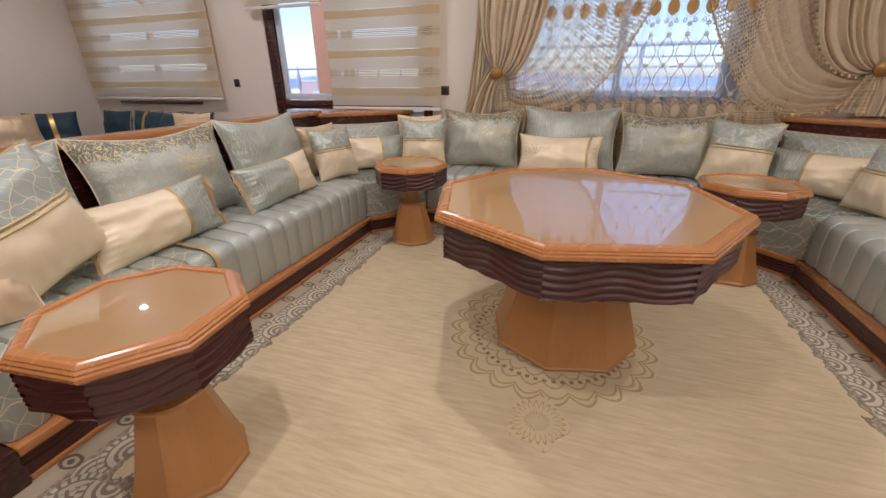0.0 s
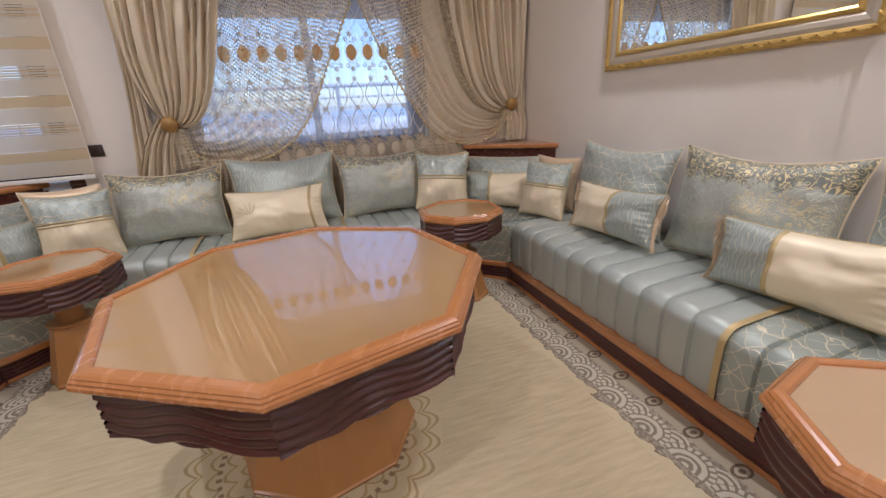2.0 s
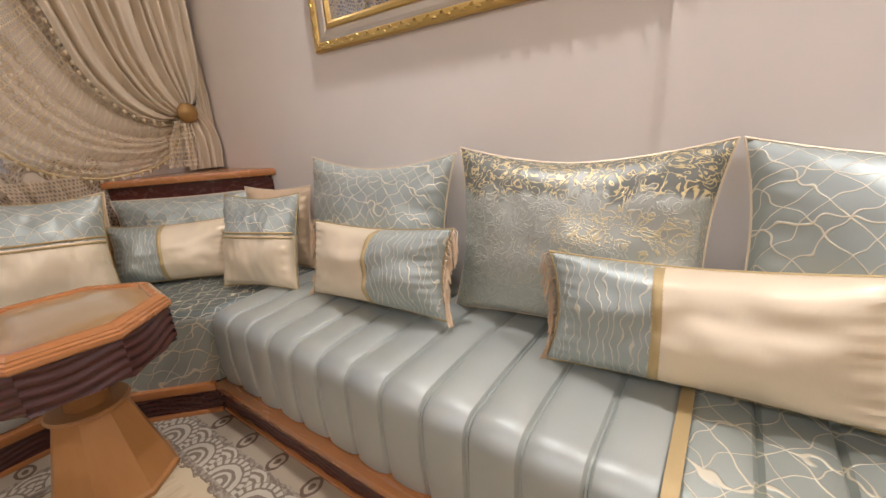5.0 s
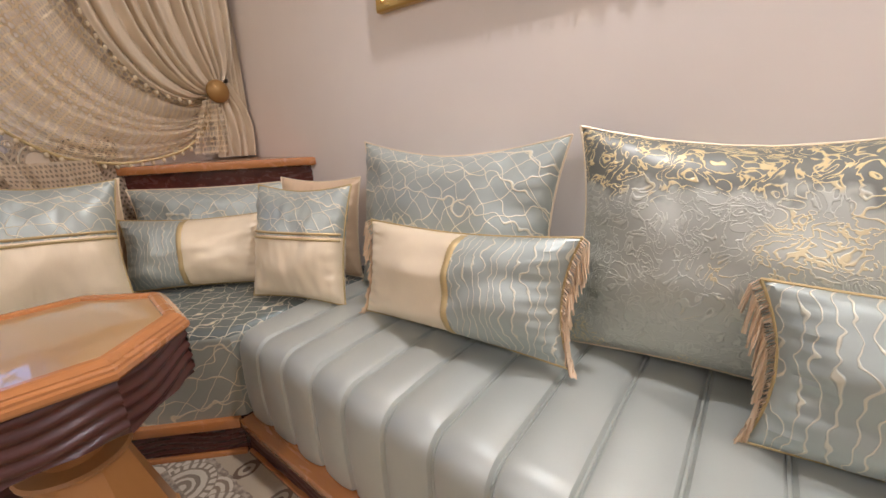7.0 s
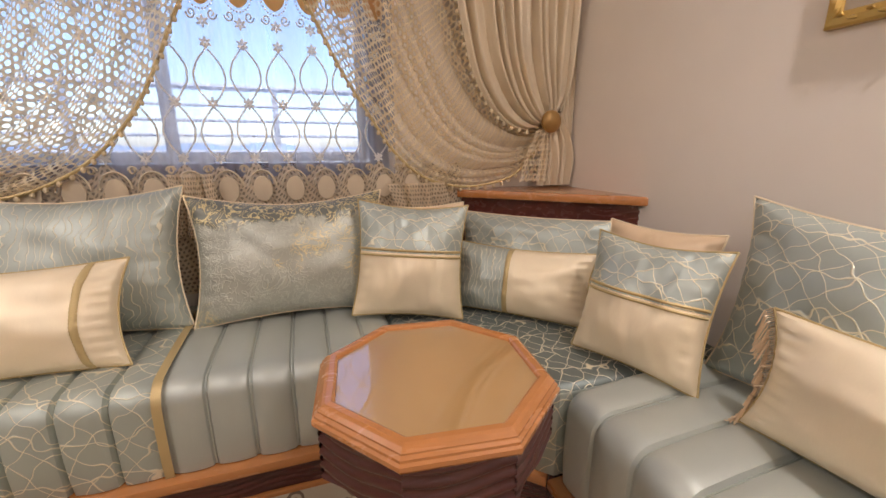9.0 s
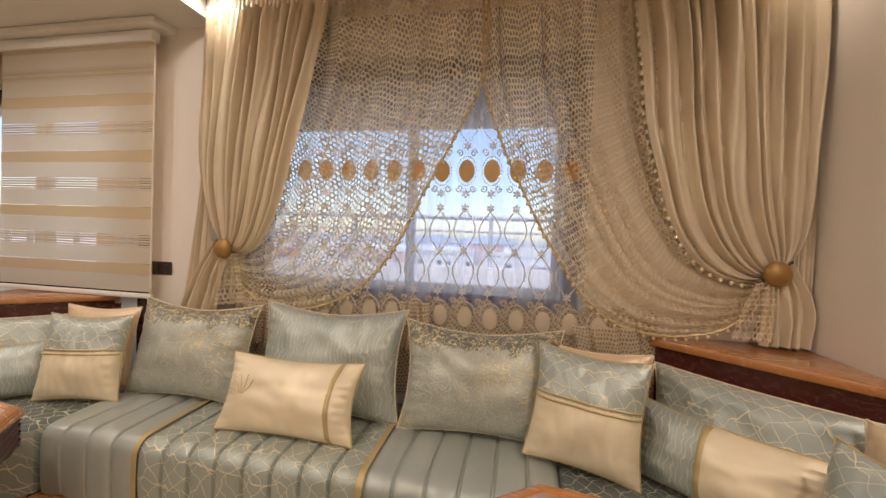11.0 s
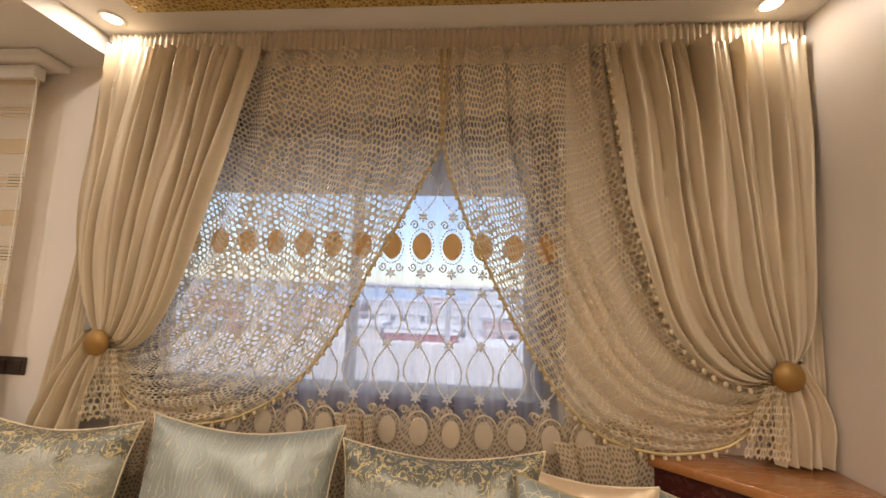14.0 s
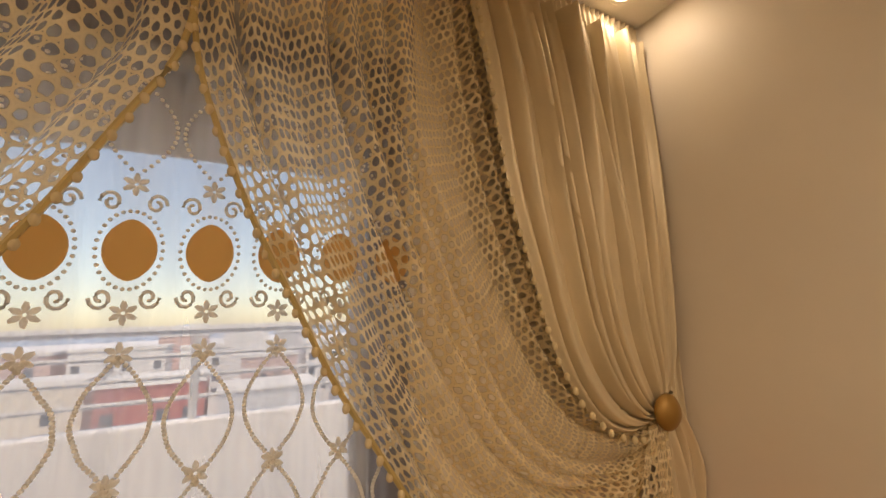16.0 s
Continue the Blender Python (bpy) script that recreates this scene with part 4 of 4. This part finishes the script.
lace_r = thing("lace_curtain", "beige guipure lace curtain swept aside, edged with pompoms", "curtain", group="lace curtains")
cloth("lace_panel", EDGE_R, [(2.74, TOP), (2.76, 2.40), (2.78, 2.22), (2.80, 2.05), (2.84, 1.86), (2.88, 1.72), (2.93, 1.60), (2.98, 1.50), (3.05, 1.41), (3.12, 1.34), (3.18, 1.30), (3.21, 1.29), (3.23, 1.29), (3.25, 1.30)],
      LACE_Y, 9, .044, M_LACE, lace_r, "", 1.7, 100, .012, 5.0, .03, .95, 1.0, .004)
part("braid", tube([(x, LACE_Y - .014, z) for x, z in resample(EDGE_R, 80)[0]], .007, 6), M_BRAID, lace_r, "gold braid along the edge")
pompoms(EDGE_R[1:], 50, LACE_Y - .016, lace_r)
cloth("lace_tail", [(3.18, 1.26), (3.13, 1.14), (3.09, 1.0)], [(3.26, 1.28), (3.27, 1.14), (3.26, 1.0)], 5.37, 4, .016, M_LACE, lace_r, "", .6, 16, 0, 6.0, 0, 1.3)
pompoms([(x - .012, z) for x, z in DRAPE_R[:-1]], 36, 5.335, lace_r)
heading("heading", 1.86, 2.605, lace_r, M_HEM)
lace_l = thing("lace_curtain", "beige guipure lace curtain edged with pompoms, over the window", "curtain", group="lace curtains")
cloth("lace_panel", EDGE_L, [(.94, TOP), (.92, 2.40), (.90, 2.22), (.87, 2.05), (.83, 1.86), (.78, 1.72), (.73, 1.60), (.68, 1.50), (.62, 1.41), (.57, 1.35), (.55, 1.33), (.53, 1.32), (.51, 1.31), (.49, 1.30)],
      LACE_Y, 9, .042, M_LACE, lace_l, "", 1.7, 100, .012, 7.0, .03, .95, 1.0, .004)
part("braid", tube([(x, LACE_Y - .018, z) for x, z in resample(EDGE_L, 80)[0]], .007, 6), M_BRAID, lace_l, "gold braid along the edge")
pompoms(EDGE_L[1:], 50, LACE_Y - .020, lace_l)
cloth("lace_tail", [(.54, 1.28), (.57, 1.14), (.60, 1.0)], [(.46, 1.28), (.42, 1.14), (.40, .97)], 5.37, 4, .018, M_LACE, lace_l, "", .6, 16, 0, 8.0, 0, 1.3)
heading("heading", 1.06, 1.86, lace_l, M_HEM)

for x, y in ((3.255, 5.352), (.470, 5.340)):
    k = thing("tieback", "round gilt tieback holding the gathered curtain", "tieback", pose(x, y, 1.305, 90, 0, 0), "tieback knobs")
    part("rosette", loft([ring(.050, -.012), ring(.056, -.004), ring(.056, .004), ring(.050, .012), ring(.040, .020), ring(.022, .027), ring(.006, .030)]), M_KNOB, k)
    part("stem", loft([ring(.014, -(YB - y) + .002, 12), ring(.014, -.010, 12)]), M_KNOB, k)

# voile with ogee embroidery, medallions and a scalloped hem
voile = thing("voile_curtain", "white voile with ogee embroidery, gold medallions, scalloped hem", "curtain")
SHY = 5.455
cloth("voile", [(.52, 2.62), (.52, 1.8), (.52, 1.02)], [(2.46, 2.62), (2.46, 1.8), (2.46, 1.02)], SHY, 20, .010, M_SHEER, voile, "", 2.2, 20, 0, 9.0, 0, 1.0)
STEP = .133
cols = [.646 + STEP * k for k in range(14)]
for ci, cx in enumerate(cols):
    bm = bmesh.new()
    for sgn in (-1, 1):
        pts = []
        for j in range(62):
            z = 1.13 + .44 * j / 61
            ph = (z - 1.13) / .22 + (0 if ci % 2 else .06)
            pts.append((cx + sgn * .056 * abs(math.sin(math.pi * ph)), SHY - .016 + .004 * math.sin(j * .8), z))
        for p in pts:
            bmesh.ops.create_icosphere(bm, subdivisions=1, radius=.0050, matrix=Matrix.Translation(p))
        for j in range(24):
            z = 1.92 + .26 * j / 23
            bmesh.ops.create_icosphere(bm, subdivisions=1, radius=.0045, matrix=Matrix.Translation((cx + sgn * .06 * abs(math.sin(math.pi * (z - 1.92) / .2)), SHY - .016, z)))
    tagged(part("ogee_stitching", bm, M_THREAD, voile, "beaded pale stitching"), kind="stuff")
    bm = bmesh.new()
    for z in (1.35, 1.575, 1.65, 1.90, 1.13):
        for a in range(6):
            t = radians(60 * a + 30)
            m = Matrix.Translation((cx + .013 * math.cos(t), SHY - .018, z + .013 * math.sin(t))) @ pose(0, 0, 0, 0, -math.degrees(t), 0) @ Matrix.Diagonal((.012, .004, .006, 1))
            bmesh.ops.create_icosphere(bm, subdivisions=1, radius=1, matrix=m)
    # scrolls round the medallion
    for sx in (-1, 1):
        for sz in (-1, 1):
            path = []
            for j in range(16):
                t = j / 15 * 2.6 * math.pi
                r = .022 * (1 - j / 19)
                path.append((cx + sx * (.036 + r * math.cos(t) * .8), SHY - .017, 1.77 + sz * (.092 + r * math.sin(t))))
            tube(path, .0035, 4, bm)
    for j in range(30):
        t = 2 * math.pi * j / 30
        bmesh.ops.create_icosphere(bm, subdivisions=1, radius=.0042, matrix=Matrix.Translation((cx + .052 * math.cos(t), SHY - .016, 1.77 + .076 * math.sin(t))))
    tagged(part("flower_stitching", bm, M_THREAD, voile, "pale stitched flowers and scrolls"), kind="stuff")
    pts = []
    for t in np.linspace(0, 2 * math.pi, 28, endpoint=False):
        sx, sz = math.cos(t), math.sin(t)
        pts.append((.043 * sx * (1 - .25 * abs(sz) ** 3), .060 * sz))
    part("medallion", loft([[(cx + x * f, SHY - yy, 1.77 + z * f) for x, z in pts] for f, yy in ((1, .012), (1, .016), (.9, .0195), (.3, .0215))]), M_MEDALLION, voile, "gold oval applique")
# hem: scalloped top edge, ovals
bm = bmesh.new()
uv = bm.loops.layers.uv.new("UVMap")
n = 240
top, low = [], []
for j in range(n + 1):
    x = .50 + 2.30 * j / n
    sc = abs(math.sin(math.pi * (x - 1.045 + STEP / 2) / STEP))
    y = SHY - .022 + .008 * math.sin(x * 34) + .004 * math.sin(x * 61)
    top.append(bm.verts.new((x, y, 1.05 + .055 * sc ** 2 * (1 + .3 * noise.noise((x * 9, 0, 0))))))
    low.append(bm.verts.new((x, y - .004, .55)))
for j in range(n):
    f = bm.faces.new((top[j], low[j], low[j + 1], top[j + 1]))
    for lp, c in zip(f.loops, ((top[j].co.x, .5), (low[j].co.x, 0), (low[j + 1].co.x, 0), (top[j + 1].co.x, .5))):
        lp[uv].uv = c
part("hem", bm, M_HEM, voile, "scalloped beige lace hem")
for cx in [.80 + STEP * k for k in range(15)]:
    y = SHY - .034 + .008 * math.sin(cx * 34)
    bm = loft([[(cx + .040 * f * math.cos(t), y - yy, 1.0 + .056 * f * math.sin(t)) for t in np.linspace(0, 2 * math.pi, 24, endpoint=False)] for f, yy in ((1, 0), (.94, .004), (.4, .006))])
    part("hem_oval", bm, M_OVAL, voile, "beige oval applique")
    bm = bmesh.new()
    for sx in (-1, 1):
        path = [(cx + sx * (.0640 - .015 * math.cos(t) * (1 - j / 20)), y - .002, 1.085 + .017 * math.sin(t) * (1 - j / 24)) for j, t in ((j, j / 13 * 2.4 * math.pi) for j in range(14))]
        tube(path, .0034, 4, bm)
    tube([(cx + .055 * math.cos(t), y - .002, 1.005 + .075 * math.sin(t)) for t in np.linspace(.1, math.pi - .1, 16)], .0045, 4, bm)
    part("hem_scroll", bm, M_DRAPE, voile, "beige stitched scroll")
# spare hem cloth bunched over the cushions
for x, z, w in ((1.60, 1.04, .16), (2.55, .98, .30), (.70, 1.0, .26)):
    b = cloth("hem_fold", [(x - w / 2, z + .03), (x - w * .4, z - .08), (x - w * .55, z - .22)], [(x + w / 2, z + .03), (x + w * .55, z - .08), (x + w * .5, z - .24)], SHY - .07, 4, .018, M_HEM, voile, "bunched lace hem", .4, 16, .02, x, .02, 1.2)


# ---- window and balcony door ----
def frame_bars(name, x0, x1, z0, z1, y0, y1, w, material, parent):
    for a in ((x0, z0, x1, z0 + w), (x0, z1 - w, x1, z1), (x0, z0 + w, x0 + w, z1 - w), (x1 - w, z0 + w, x1, z1 - w)):
        part(name, box(a[0], y0, a[1], a[2], y1, a[3], .004), material, parent)


def glazing(name, x0, x1, z0, z1, y, parent):
    p = part(name, box(x0, y, z0, x1, y + .005, z1), M_GLASS, parent, smooth=False)
    p.visible_shadow = False


w1 = thing("window_1", "mahogany-framed window with white sliding sashes, shutter half lowered", "window", kind="structure")
frame_bars("window_frame", WX0 + .002, WX1 - .002, WZ0 + .002, WZ1 - .002, YB + .015, YB + .13, .085, M_DARK, w1)
mx = 1.51
for a, b, yy in ((WX0 + .09, mx + .03, .05), (mx - .03, WX1 - .09, .085)):
    frame_bars("sash", a, b, WZ0 + .09, WZ1 - .09, YB + yy, YB + yy + .03, .045, M_WHITE, w1)
    glazing("pane", a + .046, b - .046, WZ0 + .136, WZ1 - .136, YB + yy + .012, w1)
for k in range(6):
    part("shutter_slat", box(WX0 + .09, YB + .150, 2.05 + .05 * k, WX1 - .09, YB + .164, 2.097 + .05 * k, .004), M_STEEL, w1)
d1 = thing("door_1", "mahogany-framed balcony door with white glazed leaves behind blinds", "door", kind="structure")
frame_bars("door_frame", DX0 + .002, DX1 - .002, .062, DZ1 - .002, YB + .01, YB + .14, .10, M_DARK, d1)
part("bottom_rail", box(DX0 + .105, YB + .03, .165, DX1 - .105, YB + .10, .95, .006), M_WHITE, d1)
part("middle_rail", box(DX0 + .105, YB + .025, .96, DX1 - .105, YB + .11, 1.05, .006), M_DARK, d1)
dm = (DX0 + DX1) / 2
for a, b in ((DX0 + .11, dm), (dm + .01, DX1 - .11)):
    frame_bars("leaf_frame", a, b, 1.06, DZ1 - .11, YB + .05, YB + .09, .06, M_WHITE, d1)
    glazing("pane", a + .061, b - .061, 1.121, DZ1 - .171, YB + .065, d1)
w2 = thing("window_2", "white-framed window behind a zebra roller blind", "window", kind="structure")
frame_bars("window_frame", BX0 + .002, BX1 - .002, BZ0 + .002, BZ1 - .002, YB + .03, YB + .10, .06, M_WHITE, w2)
part("mullion", box((BX0 + BX1) / 2 - .03, YB + .04, BZ0 + .065, (BX0 + BX1) / 2 + .03, YB + .09, BZ1 - .065, .004), M_WHITE, w2)
glazing("pane", BX0 + .065, BX1 - .065, BZ0 + .065, BZ1 - .065, YB + .062, w2)


def zebra_blind(x0, x1, z0, z1, y, label):
    b = thing("roller_blind", label, "blind", group="zebra blinds")
    part("headrail", box(x0, y - .03, z1, x1, y + .03, z1 + .07, .01), M_CEIL, b)
    part("bottom_bar", box(x0, y - .012, z0 - .03, x1, y + .012, z0, .006), M_CEIL, b)
    z, k = z0 + .01, 0
    while z < z1 - .02:
        kind = k % 4
        if kind in (0, 2):
            part("gauze_band", box(x0, y - .001, z, x1, y + .001, min(z1, z + .10)), M_BSHEER, b, smooth=False)
            z += .101
        elif kind == 1:
            part("gold_band", box(x0, y - .0025, z, x1, y + .0025, min(z1, z + .070)), M_BLINDA, b, smooth=False)
            z += .072
        else:
            for j in range(5):
                if z + .013 < z1:
                    part("thin_stripe", box(x0, y - .002, z, x1, y + .002, z + .0125), M_BLINDA if j % 2 else M_BLINDB, b, smooth=False)
                z += .0155
        k += 1
    part("chain", tube([(x1 + .012, y - .02, z1), (x1 + .012, y - .02, z0 + .05)], .003, 5), M_CEIL, b)


zebra_blind(-1.31, -.09, 1.0, SOF - .12, YB - .085, "cream and gold zebra blind lowered over the balcony door")
zebra_blind(-2.25, -1.34, 1.97, SOF - .12, YB - .085, "cream and gold zebra blind drawn up over the balcony door")
zebra_blind(-4.95, -2.80, 1.08, 2.46, YB - .07, "cream and gold zebra blind lowered over the far window")
part("sill_shelf", box(-4.55, YB - .05, 1.00, -3.2, YB - .003, 1.03, .004), M_DARK)
tagged(bpy.data.objects["sill_shelf"], "narrow dark ledge under the far window", "shelf")

for x, z, w in ((-.105, 1.155, .16), (-2.62, 1.235, .075)):
    s = thing("light_switch", "brown double light switch plate on the wall" if w > .1 else "small brown light switch plate on the wall", "light switch", pose(x, YB - .002, z), "switches")
    plate = part("plate", box(-w / 2, -.008, -.042, w / 2, 0, .042, .004), M_SWITCH, s)
    for k in range(2 if w > .1 else 1):
        c = (-w / 4 + k * w / 2) if w > .1 else 0
        part("rocker", box(c - .021, -.012, -.026, c + .021, -.0085, .026, .003), M_SWITCH, plate)

# ---- the next room: navy sofa along its walls ----
nav = thing("navy_sofa", "navy velvet fitted sofa in the next room", "sofa")
part("seat", box(XL + .01, YB - .80, .20, -2.75, YB - .01, .46, .05, seg=3), M_NAVY, nav)
part("side_seat", box(XL + .01, .8, .20, XL + .80, YB - .82, .46, .05, seg=3), M_NAVY, nav)
part("plinth", box(XL + .01, YB - .78, 0, -2.76, YB - .01, .198), M_DARK, nav)
part("side_plinth", box(XL + .01, .8, 0, XL + .78, YB - .80, .198), M_DARK, nav)
NV = "navy velvet cushion with a gold stripe on the far sofa"
for k, (x, y, turn, kind) in enumerate(((-3.15, 5.24, 0, "n"), (-3.62, 5.2, 8, "b"), (-3.95, 5.24, 0, "n"), (-4.45, 5.2, 0, "n"), (-3.35, 5.05, -12, "b"), (-3.0, 5.02, 6, "p"),
                                       (-4.78, 4.75, 60, "n"), (-4.72, 4.35, 84, "p"), (-4.72, 3.95, 90, "n"), (-4.70, 3.52, 90, "p"), (-4.68, 3.05, 92, "n"), (-4.7, 2.6, 90, "n"), (-4.7, 2.1, 90, "p"))):
    w, h = .50, .46
    if kind == "n" and k % 2 == 0:
        pillow("navy_cushion", at(x, y, turn, 14), w, h, .17, [(-1, -.12, M_NAVY, "cover"), (-.12, .08, M_GOLD, "gold_stripe"), (.08, 1, M_NAVY, "cover")], NV, .06, braid=False, seed=40.0 + k, group="far cushions")
    else:
        pillow("navy_cushion" if kind != "p" else "beige_cushion", at(x, y, turn, 14), w, h, .17, [(-1, 1, M_PEACH if kind == "p" else M_NAVY, "cover")],
               "beige cushion with a gold motif on the far sofa" if kind == "p" else "plain navy velvet cushion on the far sofa", .06, seed=40.0 + k, group="far cushions")


# ---- ceiling spotlights ----
def downlight(x, y, z, watt, spread=radians(170)):
    d = thing("downlight", "round recessed ceiling spotlight, switched on; most are added, unseen", "ceiling light", pose(x, y, z), "ceiling spotlights")
    part("trim_ring", loft([ring(.036, -.001), ring(.038, -.007), ring(.050, -.008), ring(.056, -.003), ring(.056, -.0005)], caps=False), M_CEIL, d)
    part("lens", loft([ring(.037, -.004), ring(.036, -.0015)]), M_LAMP, d, "glowing frosted lens")
    lamp = new("bulb", bpy.data.lights.new("bulb", "AREA"))
    lamp.data.shape, lamp.data.size, lamp.data.energy, lamp.data.color = "DISK", .07, watt, LAMP_COLOR
    lamp.data.spread = spread
    lamp.parent = d
    lamp.location = (0, 0, -.010)


# the two spotlights in view, by the curtains
for x, y, share in ((.40, 5.28, .13), (3.22, 5.28, .075)):
    downlight(x, y, CEIL, LAMP_WATT * share, radians(180))
# unseen spotlights added along the ring to light this room
for x, y in ((3.10, 3.6), (.48, 3.6), (.48, 1.9), (3.10, 1.9), (.48, .3), (3.10, .3)):
    downlight(x, y, CEIL, LAMP_WATT)
# unseen spotlights added in the other tray to light the next room
for x, y in ((-.62, 4.5), (-2.3, 4.5), (-3.9, 4.5), (-.62, 2.0), (-2.3, 2.0), (-3.9, 2.0)):
    downlight(x, y, SOF + .10, LAMP_WATT * .55)


# ---- outside ----
tagged(part("ground", box(-900, 12, -22.4, 900, 2500, -22), M_CONC, smooth=False), kind="structure")
tagged(part("balcony_floor", box(-7, YB + T, -.25, 6, 7.3, -.05), M_CONC, smooth=False), kind="structure")
tagged(part("balcony_parapet", box(-.9, 7.02, -.05, 6, 7.16, 1.16, .01), M_CONC), kind="structure")
rail = thing("balcony_railing", "white painted horizontal balcony rails on the parapet", "railing")
for z, r in ((1.27, .012), (1.38, .012), (1.49, .012), (1.62, .024)):
    part("rail", tube([(-.9, 7.09, z), (6, 7.09, z)], r, 8), M_STEEL, rail)
for k in range(6):
    part("post", box(-.86 + 1.35 * k, 7.07, 1.155, -.82 + 1.35 * k, 7.11, 1.60), M_STEEL, rail)
part("porch_post", box(-2.50, 6.95, -.05, -2.24, 7.2, 3.2, .012), M_TERRA)
tagged(bpy.data.objects["porch_post"], "terracotta painted square balcony post", "post")
bal = thing("iron_railing", "wrought balcony railing with spindle balusters", "railing")
for z in (.40, 1.05, 1.42):
    part("rail", tube([(-6.5, 7.05, z), (-.9, 7.05, z)], .016, 8), M_STEEL, bal)
for k in range(16):
    x = -6.3 + .34 * k
    part("baluster", loft([ring(r, z, 10) for r, z in ((.010, .40), (.010, 1.05), (.012, 1.12), (.030, 1.20), (.034, 1.28), (.018, 1.36), (.010, 1.42), (.004, 1.48))]), M_STEEL, bal).location = (x, 7.05, 0)

rnd = random.Random(4)
FAR = [plaster("far_wall_" + c, v) for c, v in (("white", (.72, .70, .68)), ("cream", (.66, .60, .52)), ("pink", (.62, .44, .40)), ("grey", (.52, .52, .54)))]
M_RED = plaster("far_wall_red", (.40, .13, .12))
M_WIN = mat("far_window_glass", (.10, .12, .15), .2)
M_TREE = mat("far_foliage", (.05, .085, .03), .9)
count = 0
for row, (dist, lo, hi) in enumerate(((62, 13, 18), (95, 15, 21), (140, 17, 24))):
    x = -90.0 - row * 40
    while x < 130 + row * 50:
        w = rnd.uniform(9, 17)
        h = rnd.uniform(lo, hi)
        y = dist + rnd.uniform(0, 14)
        red = rnd.random() < .10
        b = thing("apartment_building", "red-walled town building in the distance" if red else "pale town apartment building in the distance", "building", pose(x, y, -22), "town buildings")
        dep = rnd.uniform(8, 12)
        m = M_RED if red else rnd.choice(FAR)
        part("wall", box(0, 0, 0, w, dep, h), m, b, smooth=False)
        part("roof", box(-.2, -.2, h, w + .2, dep + .2, h + .6), FAR[0], b, smooth=False)
        if row < 2:
            storeys, bays = int(h / 3.1), int(w / 2.6)
            bm = box(-.6, -.10, -.8, .6, .06, .7)
            me = bpy.data.meshes.new("window")
            bm.to_mesh(me)
            bm.free()
            me.materials.append(M_WIN)
            for s in range(max(0, storeys - 3), storeys):
                for k in range(bays):
                    if rnd.random() < .85:
                        o = new("window", me)
                        o.parent = b
                        o.location = (1.3 + k * 2.6, 0, 1.7 + 3.1 * s)
        x += w + rnd.uniform(.5, 5)
for k in range(9):
    x, y = rnd.uniform(-50, 60), rnd.uniform(50, 58)
    tr = thing("tree", "dark green tree between distant buildings", "tree", pose(x, y, -22), "far trees")
    part("trunk", loft([ring(.35, 0, 8), ring(.22, 5, 8), ring(.10, 8, 8)]), M_TREE, tr)
    bm = bmesh.new()
    for j in range(60):
        c = Vector((rnd.gauss(0, 1.5), rnd.gauss(0, 1.5), 8.5 + rnd.gauss(0, 1.4)))
        bmesh.ops.create_icosphere(bm, subdivisions=1, radius=rnd.uniform(.35, .9), matrix=Matrix.Translation(c) @ pose(0, 0, 0, rnd.uniform(0, 90), 0, rnd.uniform(0, 90)) @ Matrix.Diagonal((1, .7, .5, 1)))
    part("crown", bm, M_TREE, tr, smooth=False)
bm = bmesh.new()
pts = [(-1400 + 40 * k, 1500 + 120 * noise.noise((k * .3, 0, 0)), 20 + 34 * abs(noise.noise((k * .17, 3, 0)))) for k in range(71)]
vs = [(bm.verts.new((x, y, -22)), bm.verts.new((x, y + 30, z - 22 + 10))) for x, y, z in pts]
for (a, b), (c, d) in zip(vs, vs[1:]):
    bm.faces.new((a, c, d, b))
# distant hills, the blue haze of distance put into their colour
tagged(part("backdrop", bm, mat("hazy_far_hills", (.30, .38, .50), .9)), kind="structure")
